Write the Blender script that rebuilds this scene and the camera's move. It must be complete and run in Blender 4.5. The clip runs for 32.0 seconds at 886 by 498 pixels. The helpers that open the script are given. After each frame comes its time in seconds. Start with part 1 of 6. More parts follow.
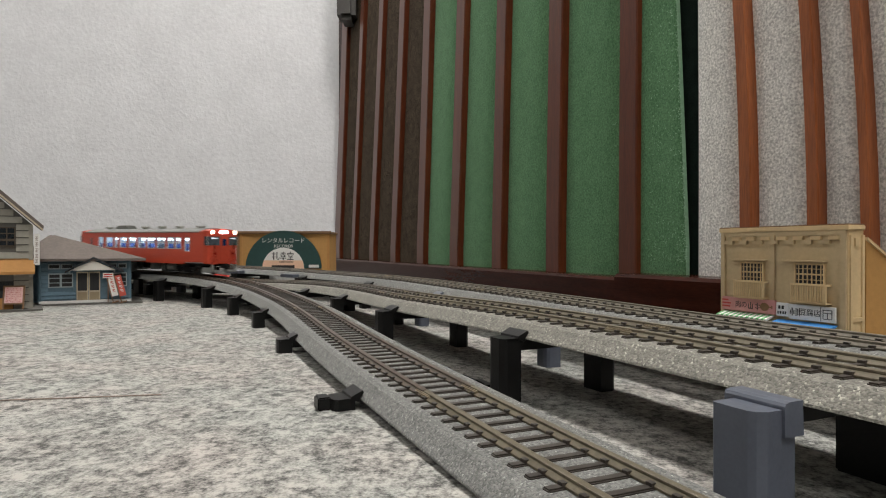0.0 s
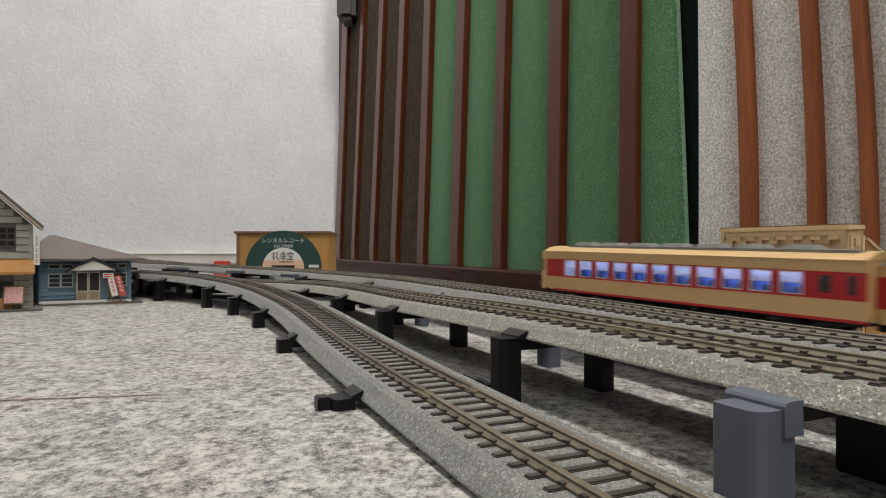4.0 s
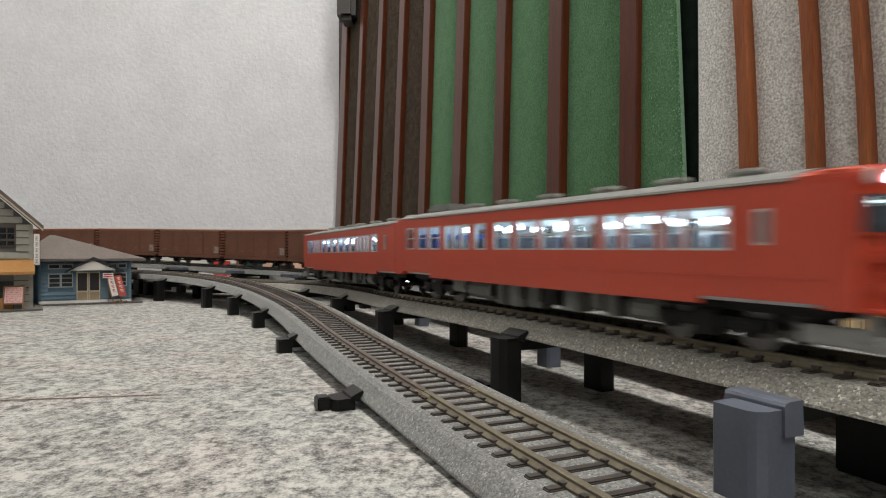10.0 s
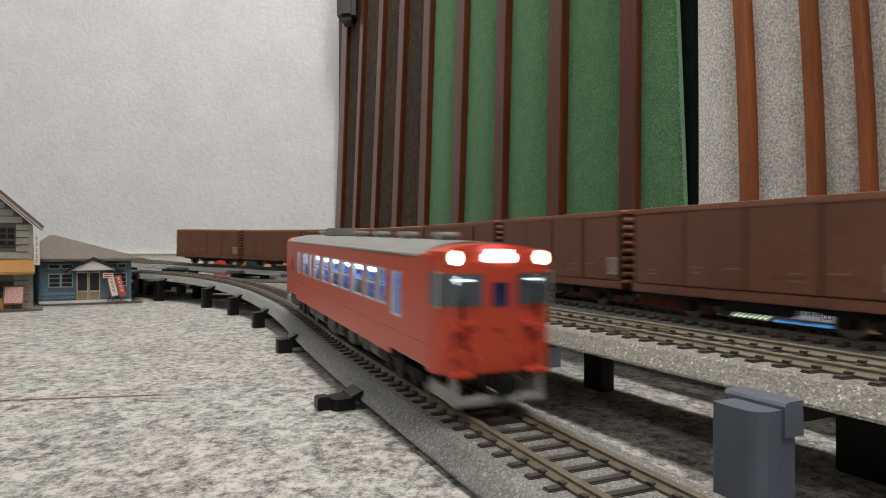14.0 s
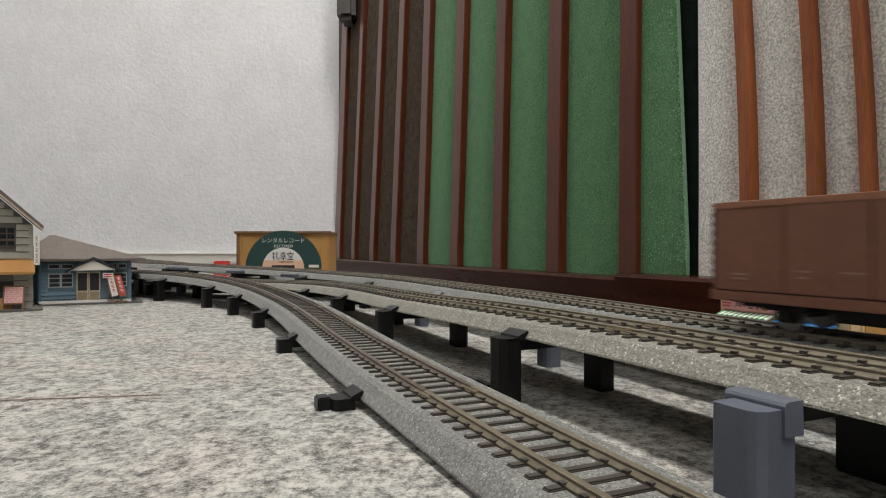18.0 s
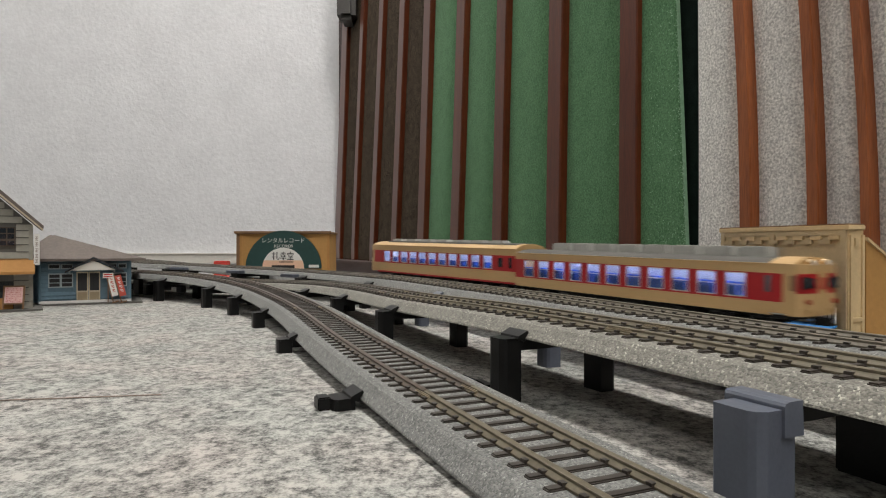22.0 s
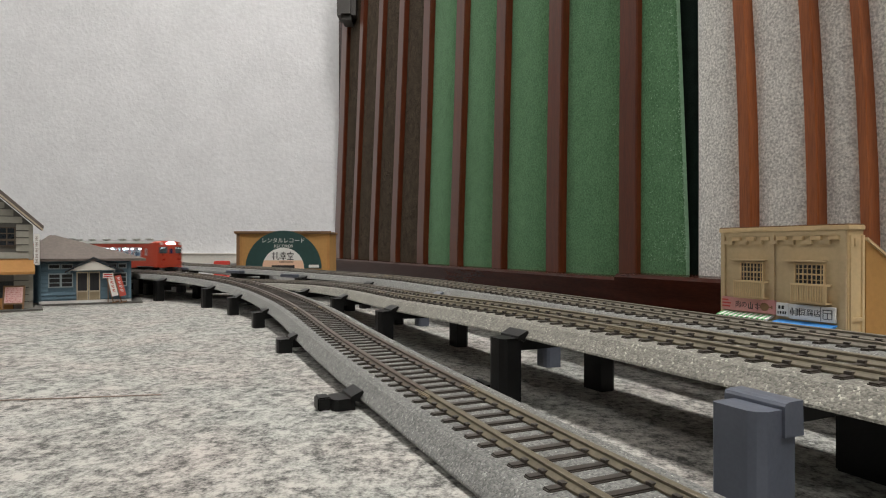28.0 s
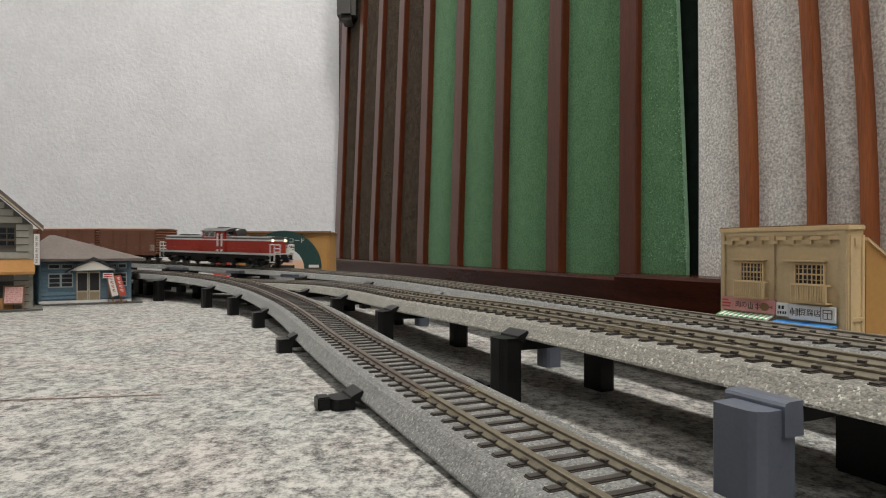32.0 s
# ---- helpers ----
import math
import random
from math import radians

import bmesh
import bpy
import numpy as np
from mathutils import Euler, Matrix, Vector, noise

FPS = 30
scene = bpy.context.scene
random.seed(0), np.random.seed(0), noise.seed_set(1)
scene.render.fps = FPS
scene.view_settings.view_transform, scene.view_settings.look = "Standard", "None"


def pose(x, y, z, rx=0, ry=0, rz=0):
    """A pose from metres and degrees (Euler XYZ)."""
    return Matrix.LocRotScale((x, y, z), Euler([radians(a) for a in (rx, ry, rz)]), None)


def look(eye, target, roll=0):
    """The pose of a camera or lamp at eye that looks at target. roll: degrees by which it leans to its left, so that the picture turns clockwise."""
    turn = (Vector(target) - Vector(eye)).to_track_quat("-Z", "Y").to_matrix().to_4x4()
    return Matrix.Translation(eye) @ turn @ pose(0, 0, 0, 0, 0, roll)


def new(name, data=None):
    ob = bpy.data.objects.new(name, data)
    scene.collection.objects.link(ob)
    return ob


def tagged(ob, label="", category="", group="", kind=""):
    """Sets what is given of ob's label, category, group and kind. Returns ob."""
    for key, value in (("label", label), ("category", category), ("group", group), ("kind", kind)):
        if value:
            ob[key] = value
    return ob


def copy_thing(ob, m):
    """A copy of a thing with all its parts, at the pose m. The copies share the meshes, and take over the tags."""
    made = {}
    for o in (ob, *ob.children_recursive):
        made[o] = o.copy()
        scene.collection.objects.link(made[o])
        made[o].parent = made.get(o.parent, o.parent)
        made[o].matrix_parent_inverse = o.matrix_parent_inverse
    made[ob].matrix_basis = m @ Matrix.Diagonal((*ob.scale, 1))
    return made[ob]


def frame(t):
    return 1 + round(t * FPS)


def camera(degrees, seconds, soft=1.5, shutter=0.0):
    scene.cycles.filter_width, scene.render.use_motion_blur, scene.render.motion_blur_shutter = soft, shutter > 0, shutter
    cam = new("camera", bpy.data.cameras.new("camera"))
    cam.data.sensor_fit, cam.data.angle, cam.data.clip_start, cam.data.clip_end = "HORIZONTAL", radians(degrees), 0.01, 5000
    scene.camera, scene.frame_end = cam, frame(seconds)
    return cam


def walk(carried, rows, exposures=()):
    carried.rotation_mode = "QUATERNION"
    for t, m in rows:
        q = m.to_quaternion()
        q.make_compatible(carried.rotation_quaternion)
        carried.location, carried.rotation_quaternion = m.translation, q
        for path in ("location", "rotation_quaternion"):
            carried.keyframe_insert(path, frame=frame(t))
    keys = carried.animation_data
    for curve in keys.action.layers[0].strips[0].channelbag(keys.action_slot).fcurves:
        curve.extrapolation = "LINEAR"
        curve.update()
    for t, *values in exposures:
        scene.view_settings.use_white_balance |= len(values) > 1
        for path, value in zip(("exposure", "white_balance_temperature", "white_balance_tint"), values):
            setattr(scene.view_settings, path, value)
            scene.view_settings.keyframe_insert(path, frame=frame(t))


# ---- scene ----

cam = camera(70, 32.0, soft=1.1, shutter=0.5)
EYE = Vector((0.0, 0.0, 0.0323))
AIM = look(EYE, EYE + Vector((0, 1, -0.003125)))
walk(cam, [(0.0, AIM), (32.0, AIM)], exposures=[(0.0, 0.0), (32.0, 0.0)])

# ---- room light ----
world = bpy.data.worlds.new("room_air")
scene.world = world
world.use_nodes = True
world.node_tree.nodes["Background"].inputs[0].default_value = (0.9, 0.95, 1.0, 1)
world.node_tree.nodes["Background"].inputs[1].default_value = 0.001

# ---- plan of the four tracks, in millimetres: x, y, height of the rail head ----
MM = 0.001
OUTER = [(80, -60), (104, -150), (80, -240), (10, -312), (-90, -348), (-220, -356), (-350, -350), (-465, -305),
         (-540, -215), (-580, -95), (-596, 50), (-596, 190), (-580, 310), (-525, 405)]


def outside(k, zs):
    """The part of a loop that lies behind and beside the camera, moved outwards by k millimetres."""
    pts = []
    for i, (x, y) in enumerate(OUTER):
        dx, dy = x + 250, y - 60
        r = math.hypot(dx, dy)
        f = i / (len(OUTER) - 1)
        pts.append((x + dx / r * k, y + dy / r * k, zs[0] * (1 - f) + zs[1] * f))
    return pts


PLAN = {
    1: [(-420, 465, 18.6), (-320, 452, 18.7), (-232, 420, 18.5), (-147.5, 365.7, 17.8), (-98, 317, 15.4), (-65, 263.4, 12.9), (-46.3, 225.3, 11.3), (-20.5, 159.2, 9.6),
        (3.6, 105.9, 7.9), (19.4, 70.4, 7.1), (35.2, 34.6, 7.1), (52, 0, 7.0)] + outside(0, (7.0, 18.2)),
    2: [(-420, 498, 13.2), (-350, 495, 13.2), (-268, 468, 13.1), (-178, 413.9, 13.1), (-105.6, 364.8, 14.1), (-65.8, 319.4, 15.7), (-30.8, 257.3, 17.2), (-7.2, 198.5, 17.8), (11.3, 158.5, 19.1),
        (43, 98, 18.8), (53.3, 74.5, 18.7), (80, 16, 19.2)] + outside(32, (18.2, 13.2)),
    3: [(-420, 538, 23.1), (-300, 508, 23.2), (-203, 464, 21.7), (-145.9, 433.1, 20.2), (-108.6, 410.4, 19.5), (-60.2, 363.9, 18.6), (-17.6, 311.7, 18), (7.6, 256.4, 17.8),
        (37.1, 192.8, 17.8), (61.1, 131.3, 17.5), (99.9, 49.9, 17.5)] + outside(66, (18.2, 21.2)),
    4: [(-440, 590, 24.2), (-350, 565, 24.2), (-238, 510, 22.8), (-150, 464, 16.8), (-91, 432, 13.9), (-36, 394, 12.2), (4, 344, 10.7), (39, 293, 9.7), (67, 245, 8.4),
        (106, 174, 7.4), (140, 105, 7.2)] + outside(108, (7.2, 23.2)),
}


def loop(points):
    """A smooth closed line through the points, and its length: places in metres, one every 2 mm or so."""
    p = (np.array(points, float) - (0, 0, 0.5)) * MM
    n = len(p)
    out = []
    for i in range(n):
        a, b, c, d = p[i - 1], p[i], p[(i + 1) % n], p[(i + 2) % n]
        for t in np.linspace(0, 1, 40, endpoint=False):
            out.append(0.5 * (2 * b + (c - a) * t + (2 * a - 5 * b + 4 * c - d) * t * t + (3 * b - a - 3 * c + d) * t ** 3))
    out = np.array(out)
    for _ in range(3):
        step = np.linalg.norm(np.roll(out, -1, 0) - out, axis=1)
        s = np.concatenate([[0], np.cumsum(step)])
        m = int(s[-1] / 0.002)
        g = np.linspace(0, s[-1], m, endpoint=False)
        closed = np.vstack([out, out[:1]])
        out = np.stack([np.interp(g, s, closed[:, k]) for k in range(3)], 1)
        w = np.exp(-0.5 * (np.arange(-15, 16) / 7.0) ** 2)
        w /= w.sum()
        out = sum(wk * np.roll(out, j, 0) for wk, j in zip(w, range(-15, 16)))
    step = np.linalg.norm(np.roll(out, -1, 0) - out, axis=1)
    return out, np.concatenate([[0], np.cumsum(step)])


LINES = {k: loop(v) for k, v in PLAN.items()}


def on_track(k, s):
    """The place on track k at s metres along it."""
    pts, cum = LINES[k]
    s = s % cum[-1]
    i = min(int(np.searchsorted(cum, s, side="right")) - 1, len(pts) - 1)
    f = (s - cum[i]) / max(cum[i + 1] - cum[i], 1e-9)
    return pts[i] * (1 - f) + pts[(i + 1) % len(pts)] * f

FLOOR = 0.0020          # top of the carpet
TURN = math.atan2(0.4035, 0.915)


# ---- small helpers ----
def mat(name, color, rough=0.5, metal=0.0, vary=0.12, scale=60.0, bump=0.0, bump_scale=None, color2=None, spec=0.5, emit=0.0, emit_color=None, stretch=(1, 1, 1), rand=0.0, coat=0.0, sharp=0.14, broad=0.5):
    """A surface with a broad and a fine variation of its colour, fine relief, and, for pieces, a shade of its own for each."""
    m = bpy.data.materials.new(name)
    m.use_nodes = True
    nt = m.node_tree
    bs = nt.nodes["Principled BSDF"]
    bs.inputs["Roughness"].default_value = rough
    bs.inputs["Metallic"].default_value = metal
    bs.inputs["Specular IOR Level"].default_value = spec
    bs.inputs["Coat Weight"].default_value = coat
    tc = nt.nodes.new("ShaderNodeTexCoord")
    mp = nt.nodes.new("ShaderNodeMapping")
    mp.inputs["Scale"].default_value = stretch
    nt.links.new(tc.outputs["Object"], mp.inputs["Vector"])
    big = nt.nodes.new("ShaderNodeTexNoise")
    big.inputs["Scale"].default_value = scale
    big.inputs["Detail"].default_value = 4
    fine = nt.nodes.new("ShaderNodeTexNoise")
    fine.inputs["Scale"].default_value = scale * 9
    fine.inputs["Detail"].default_value = 3
    for n in (big, fine):
        nt.links.new(mp.outputs["Vector"], n.inputs["Vector"])
    add = nt.nodes.new("ShaderNodeMath")
    add.operation = "MULTIPLY_ADD"
    add.inputs[1].default_value = 1 - broad
    nt.links.new(fine.outputs["Fac"], add.inputs[0])
    half = nt.nodes.new("ShaderNodeMath")
    half.operation = "MULTIPLY"
    half.inputs[1].default_value = broad
    nt.links.new(big.outputs["Fac"], half.inputs[0])
    nt.links.new(half.outputs[0], add.inputs[2])
    ramp = nt.nodes.new("ShaderNodeValToRGB")
    c2 = color2 or tuple(min(1, c * (1 + vary)) for c in color)
    c1 = color if color2 else tuple(c * (1 - vary) for c in color)
    ramp.color_ramp.elements[0].position, ramp.color_ramp.elements[1].position = 0.5 - sharp, 0.5 + sharp
    ramp.color_ramp.elements[0].color, ramp.color_ramp.elements[1].color = (*c1, 1), (*c2, 1)
    nt.links.new(add.outputs[0], ramp.inputs["Fac"])
    out = ramp.outputs["Color"]
    if rand:
        oi = nt.nodes.new("ShaderNodeObjectInfo")
        rg = nt.nodes.new("ShaderNodeMapRange")
        rg.inputs["To Min"].default_value, rg.inputs["To Max"].default_value = 1 - rand, 1 + rand
        nt.links.new(oi.outputs["Random"], rg.inputs["Value"])
        mx = nt.nodes.new("ShaderNodeMix")
        mx.data_type, mx.blend_type = "RGBA", "MULTIPLY"
        mx.inputs[0].default_value = 1
        nt.links.new(out, mx.inputs[6])
        nt.links.new(rg.outputs[0], mx.inputs[7])
        out = mx.outputs[2]
    nt.links.new(out, bs.inputs["Base Color"])
    if bump:
        bn = nt.nodes.new("ShaderNodeTexNoise")
        bn.inputs["Scale"].default_value = bump_scale or scale * 12
        bn.inputs["Detail"].default_value = 4
        nt.links.new(mp.outputs["Vector"], bn.inputs["Vector"])
        bp = nt.nodes.new("ShaderNodeBump")
        bp.inputs["Strength"].default_value = min(1.0, bump)
        bp.inputs["Distance"].default_value = 0.25 * max(1.0, bump) / (bump_scale or scale * 12)
        nt.links.new(bn.outputs["Fac"], bp.inputs["Height"])
        nt.links.new(bp.outputs["Normal"], bs.inputs["Normal"])
    if emit:
        bs.inputs["Emission Color"].default_value = (*(emit_color or color), 1)
        bs.inputs["Emission Strength"].default_value = emit
    return m


def obj(name, bm, material, parent=None, label="", smooth=False):
    me = bpy.data.meshes.new(name)
    bm.to_mesh(me)
    bm.free()
    for mm in (material if isinstance(material, (list, tuple)) else [material]):
        me.materials.append(mm)
    if smooth:
        for f in me.polygons:
            f.use_smooth = True
    ob = new(name, me)
    if parent:
        ob.parent = parent
    if label:
        tagged(ob, label)
    return ob


def part(name, bm, material, parent, label="", smooth=False):
    return obj(name, bm, material, parent, label, smooth)


def thing(name, label, category, m=None, group="", kind=""):
    ob = new(name)
    ob.empty_display_size = 0.01
    if m is not None:
        ob.matrix_basis = m
    return tagged(ob, label, category, group, kind)


def box(bm, x0, x1, y0, y1, z0, z1, bevel=0.0, mi=0):
    r = bmesh.ops.create_cube(bm, size=1.0)
    vs = r["verts"]
    for v in vs:
        v.co = Vector((x0 + (v.co.x + 0.5) * (x1 - x0), y0 + (v.co.y + 0.5) * (y1 - y0), z0 + (v.co.z + 0.5) * (z1 - z0)))
    fs = {f for v in vs for f in v.link_faces}
    for f in fs:
        f.material_index = mi
    if bevel:
        es = list({e for v in vs for e in v.link_edges})
        bmesh.ops.bevel(bm, geom=es, offset=bevel, segments=2, affect="EDGES", clamp_overlap=True)
    return bm


def boxm(x0, x1, y0, y1, z0, z1, bevel=0.0):
    return box(bmesh.new(), x0, x1, y0, y1, z0, z1, bevel)


def cyl(bm, a, b, r, seg=10, r2=None):
    a, b = Vector(a), Vector(b)
    q = (b - a).to_track_quat("Z", "Y").to_matrix().to_4x4()
    m = Matrix.Translation((a + b) / 2) @ q
    bmesh.ops.create_cone(bm, cap_ends=True, segments=seg, radius1=r, radius2=r if r2 is None else r2, depth=(b - a).length, matrix=m)
    return bm


def prism(bm, profile, axis, a, b):
    """A closed outline, pushed from a to b along an axis. axis 'x': outline in y, z; 'y': in x, z; 'z': in x, y."""
    def at(p, t):
        return {"x": (t, p[0], p[1]), "y": (p[0], t, p[1]), "z": (p[0], p[1], t)}[axis]
    va = [bm.verts.new(at(p, a)) for p in profile]
    vb = [bm.verts.new(at(p, b)) for p in profile]
    n = len(profile)
    fs = [bm.faces.new(va), bm.faces.new(vb[::-1])]
    for i in range(n):
        fs.append(bm.faces.new((va[i], vb[i], vb[(i + 1) % n], va[(i + 1) % n])))
    bmesh.ops.recalc_face_normals(bm, faces=fs)
    return bm


def write(body, size, material, parent, m, label="", spacing=1.0):
    """A line of writing, as a thin mesh of its own."""
    cu = bpy.data.curves.new("writing", "FONT")
    cu.body, cu.size, cu.extrude, cu.align_x, cu.align_y = body, size, 0.00003, "CENTER", "CENTER"
    cu.space_character = spacing
    cu.resolution_u = 3
    tmp = bpy.data.objects.new("writing_curve", cu)
    scene.collection.objects.link(tmp)
    me = bpy.data.meshes.new_from_object(tmp.evaluated_get(bpy.context.evaluated_depsgraph_get()))
    bpy.data.objects.remove(tmp)
    bpy.data.curves.remove(cu)
    me.materials.clear()
    me.materials.append(material)
    ob = new("lettering", me)
    ob.parent = parent
    ob.matrix_basis = m
    if label:
        tagged(ob, label)
    return ob


# ---- materials ----
def carpet_mat():
    """Short looped pile: clumps, tufts and single fibres, in greys with a few warmer patches."""
    m = mat("grey_carpet", (0.08, 0.08, 0.075), 0.95, color2=(0.50, 0.488, 0.457), scale=420, spec=0.1)
    nt = m.node_tree
    bs = nt.nodes["Principled BSDF"]
    ramp = [n for n in nt.nodes if n.bl_idname == "ShaderNodeValToRGB"][0]
    mapping = [n for n in nt.nodes if n.bl_idname == "ShaderNodeMapping"][0]
    mapping.inputs["Scale"].default_value = (1, 0.9, 1)
    ramp.color_ramp.elements[0].position, ramp.color_ramp.elements[1].position = 0.40, 0.585
    total = None
    for size, share, detail in ((300, 0.30, 2), (760, 0.44, 2), (2400, 0.26, 2)):
        tex = nt.nodes.new("ShaderNodeTexNoise")
        tex.inputs["Scale"].default_value = size
        tex.inputs["Detail"].default_value = detail
        tex.inputs["Roughness"].default_value = 0.65
        nt.links.new(mapping.outputs["Vector"], tex.inputs["Vector"])
        k = nt.nodes.new("ShaderNodeMath")
        k.operation = "MULTIPLY_ADD"
        k.inputs[1].default_value = share
        k.inputs[2].default_value = 0.0
        nt.links.new(tex.outputs["Fac"], k.inputs[0])
        if total:
            nt.links.new(total, k.inputs[2])
        total = k.outputs[0]
    nt.links.new(total, ramp.inputs["Fac"])
    warm = nt.nodes.new("ShaderNodeTexNoise")
    warm.inputs["Scale"].default_value = 45
    nt.links.new(mapping.outputs["Vector"], warm.inputs["Vector"])
    tint = nt.nodes.new("ShaderNodeValToRGB")
    tint.color_ramp.elements[0].position, tint.color_ramp.elements[1].position = 0.4, 0.65
    tint.color_ramp.elements[0].color, tint.color_ramp.elements[1].color = (0.97, 1.0, 0.99, 1), (1.03, 0.99, 0.975, 1)
    nt.links.new(warm.outputs["Fac"], tint.inputs["Fac"])
    mx = nt.nodes.new("ShaderNodeMix")
    mx.data_type, mx.blend_type = "RGBA", "MULTIPLY"
    mx.inputs[0].default_value = 1
    nt.links.new(ramp.outputs["Color"], mx.inputs[6])
    nt.links.new(tint.outputs["Color"], mx.inputs[7])
    nt.links.new(mx.outputs[2], bs.inputs["Base Color"])
    bp = nt.nodes.new("ShaderNodeBump")
    bp.inputs["Strength"].default_value = 0.6
    bp.inputs["Distance"].default_value = 0.0009
    nt.links.new(total, bp.inputs["Height"])
    nt.links.new(bp.outputs["Normal"], bs.inputs["Normal"])
    return m


CARPET = carpet_mat()
WALLPAPER = mat("white_wallpaper", (0.75, 0.755, 0.77), 0.85, vary=0.06, scale=9, bump=0.7, bump_scale=105, spec=0.2)
CEILING_WHITE = mat("ceiling_white", (0.8, 0.8, 0.78), 0.9, vary=0.03, scale=5, bump=0.2, bump_scale=80)
def ballast_mat(name, dark, pale, size, glint):
    """Moulded ballast: small grains, each of its own grey, broad stains, and a few bright flecks."""
    m = mat(name, dark, 0.82, color2=pale, sharp=0.2, broad=0.3, scale=260, spec=0.3)
    nt = m.node_tree
    bs = nt.nodes["Principled BSDF"]
    ramp = [n for n in nt.nodes if n.bl_idname == "ShaderNodeValToRGB"][0]
    tc = [n for n in nt.nodes if n.bl_idname == "ShaderNodeTexCoord"][0]
    vo = nt.nodes.new("ShaderNodeTexVoronoi")
    vo.inputs["Scale"].default_value = size
    nt.links.new(tc.outputs["Object"], vo.inputs["Vector"])
    bw = nt.nodes.new("ShaderNodeRGBToBW")
    nt.links.new(vo.outputs["Color"], bw.inputs[0])
    gr = nt.nodes.new("ShaderNodeValToRGB")
    gr.color_ramp.elements[0].position, gr.color_ramp.elements[0].color = 0.15, (0.62, 0.62, 0.62, 1)
    gr.color_ramp.elements[1].position, gr.color_ramp.elements[1].color = 0.84, (1.2, 1.19, 1.16, 1)
    e = gr.color_ramp.elements.new(0.9)
    e.color = (glint, glint, glint * 0.96, 1)
    nt.links.new(bw.outputs[0], gr.inputs["Fac"])
    mx = nt.nodes.new("ShaderNodeMix")
    mx.data_type, mx.blend_type = "RGBA", "MULTIPLY"
    mx.inputs[0].default_value = 1
    nt.links.new(ramp.outputs["Color"], mx.inputs[6])
    nt.links.new(gr.outputs["Color"], mx.inputs[7])
    nt.links.new(mx.outputs[2], bs.inputs["Base Color"])
    bp = nt.nodes.new("ShaderNodeBump")
    bp.inputs["Strength"].default_value = 0.7
    bp.inputs["Distance"].default_value = 0.00013
    bp.invert = True
    nt.links.new(vo.outputs["Distance"], bp.inputs["Height"])
    nt.links.new(bp.outputs["Normal"], bs.inputs["Normal"])
    return m


BALLAST = ballast_mat("grey_ballast", (0.135, 0.138, 0.133), (0.25, 0.254, 0.245), 3600, 1.9)
BALLAST2 = ballast_mat("pale_ballast", (0.160, 0.155, 0.136), (0.295, 0.287, 0.256), 3300, 2.2)
RAIL = mat("olive_rail", (0.122, 0.103, 0.067), 0.6, metal=0.1, vary=0.2, scale=150)
RAIL_GREY = mat("grey_brown_rail", (0.115, 0.10, 0.08), 0.55, metal=0.1, vary=0.2, scale=150)
RAIL_OLD = mat("dull_olive_rail", (0.124, 0.108, 0.08), 0.6, metal=0.1, vary=0.2, scale=150)
RAIL_DARK = mat("dark_rail", (0.085, 0.064, 0.047), 0.45, metal=0.1, vary=0.2, scale=150)
TIE = mat("dark_tie", (0.042, 0.034, 0.027), 0.6, vary=0.3, scale=300, rand=0.25)
PIER_BLACK = mat("black_plastic", (0.006, 0.006, 0.006), 0.42, vary=0.2, scale=200, bump=0.15, bump_scale=1500, spec=0.25)
PIER_GREY = mat("blue_grey_plastic", (0.10, 0.113, 0.145), 0.42, vary=0.08, scale=200, bump=0.15, bump_scale=1500)
FELT_GREEN = mat("green_felt", (0.050, 0.122, 0.055), 0.97, color2=(0.129, 0.265, 0.135), scale=62, broad=0.2, sharp=0.17, bump=1.6, bump_scale=700, spec=0.05)
GAP_SHADE = mat("black_green_gap_shade", (0.008, 0.014, 0.011), 0.97, vary=0.3, scale=90, bump=0.6, bump_scale=500, spec=0.05)
FELT_BROWN = mat("brown_felt", (0.034, 0.026, 0.018), 0.97, color2=(0.115, 0.09, 0.066), scale=62, broad=0.25, sharp=0.12, bump=1.6, bump_scale=700, spec=0.05)
FELT_GREY = mat("grey_felt", (0.45, 0.435, 0.41), 0.97, color2=(0.95, 0.93, 0.88), scale=62, broad=0.15, sharp=0.15, bump=1.6, bump_scale=650, spec=0.05)
FUZZ = mat("pale_green_fuzz", (0.36, 0.56, 0.38), 0.95, vary=0.2, scale=300)
FOAM = mat("pale_felt_edge", (0.19, 0.34, 0.21), 0.95, vary=0.2, scale=300, bump=0.6)
WOOD_RED = mat("varnished_red_brown_wood", (0.062, 0.013, 0.004), 0.28, color2=(0.112, 0.027, 0.009), scale=14, stretch=(8, 8, 0.6), spec=0.37)
WOOD_WARM = mat("varnished_warm_wood", (0.19, 0.052, 0.014), 0.3, color2=(0.33, 0.10, 0.03), scale=14, stretch=(8, 8, 0.6), spec=0.4, coat=0.08)
WOOD_DARK = mat("dark_stained_wood", (0.022, 0.006, 0.0035), 0.25, color2=(0.042, 0.011, 0.0058), scale=14, stretch=(1, 1, 8), spec=0.08)
for felt_mat, sheen in ((FELT_GREY, 0.15), (CARPET, 0.15), (FELT_GREEN, 0.2)):
    bsdf = felt_mat.node_tree.nodes["Principled BSDF"]
    bsdf.inputs["Sheen Weight"].default_value = sheen
    bsdf.inputs["Sheen Tint"].default_value = (0.75, 1.0, 0.78, 1) if felt_mat is FELT_GREEN else (1, 1, 1, 1)
    bsdf.inputs["Sheen Roughness"].default_value = 0.5
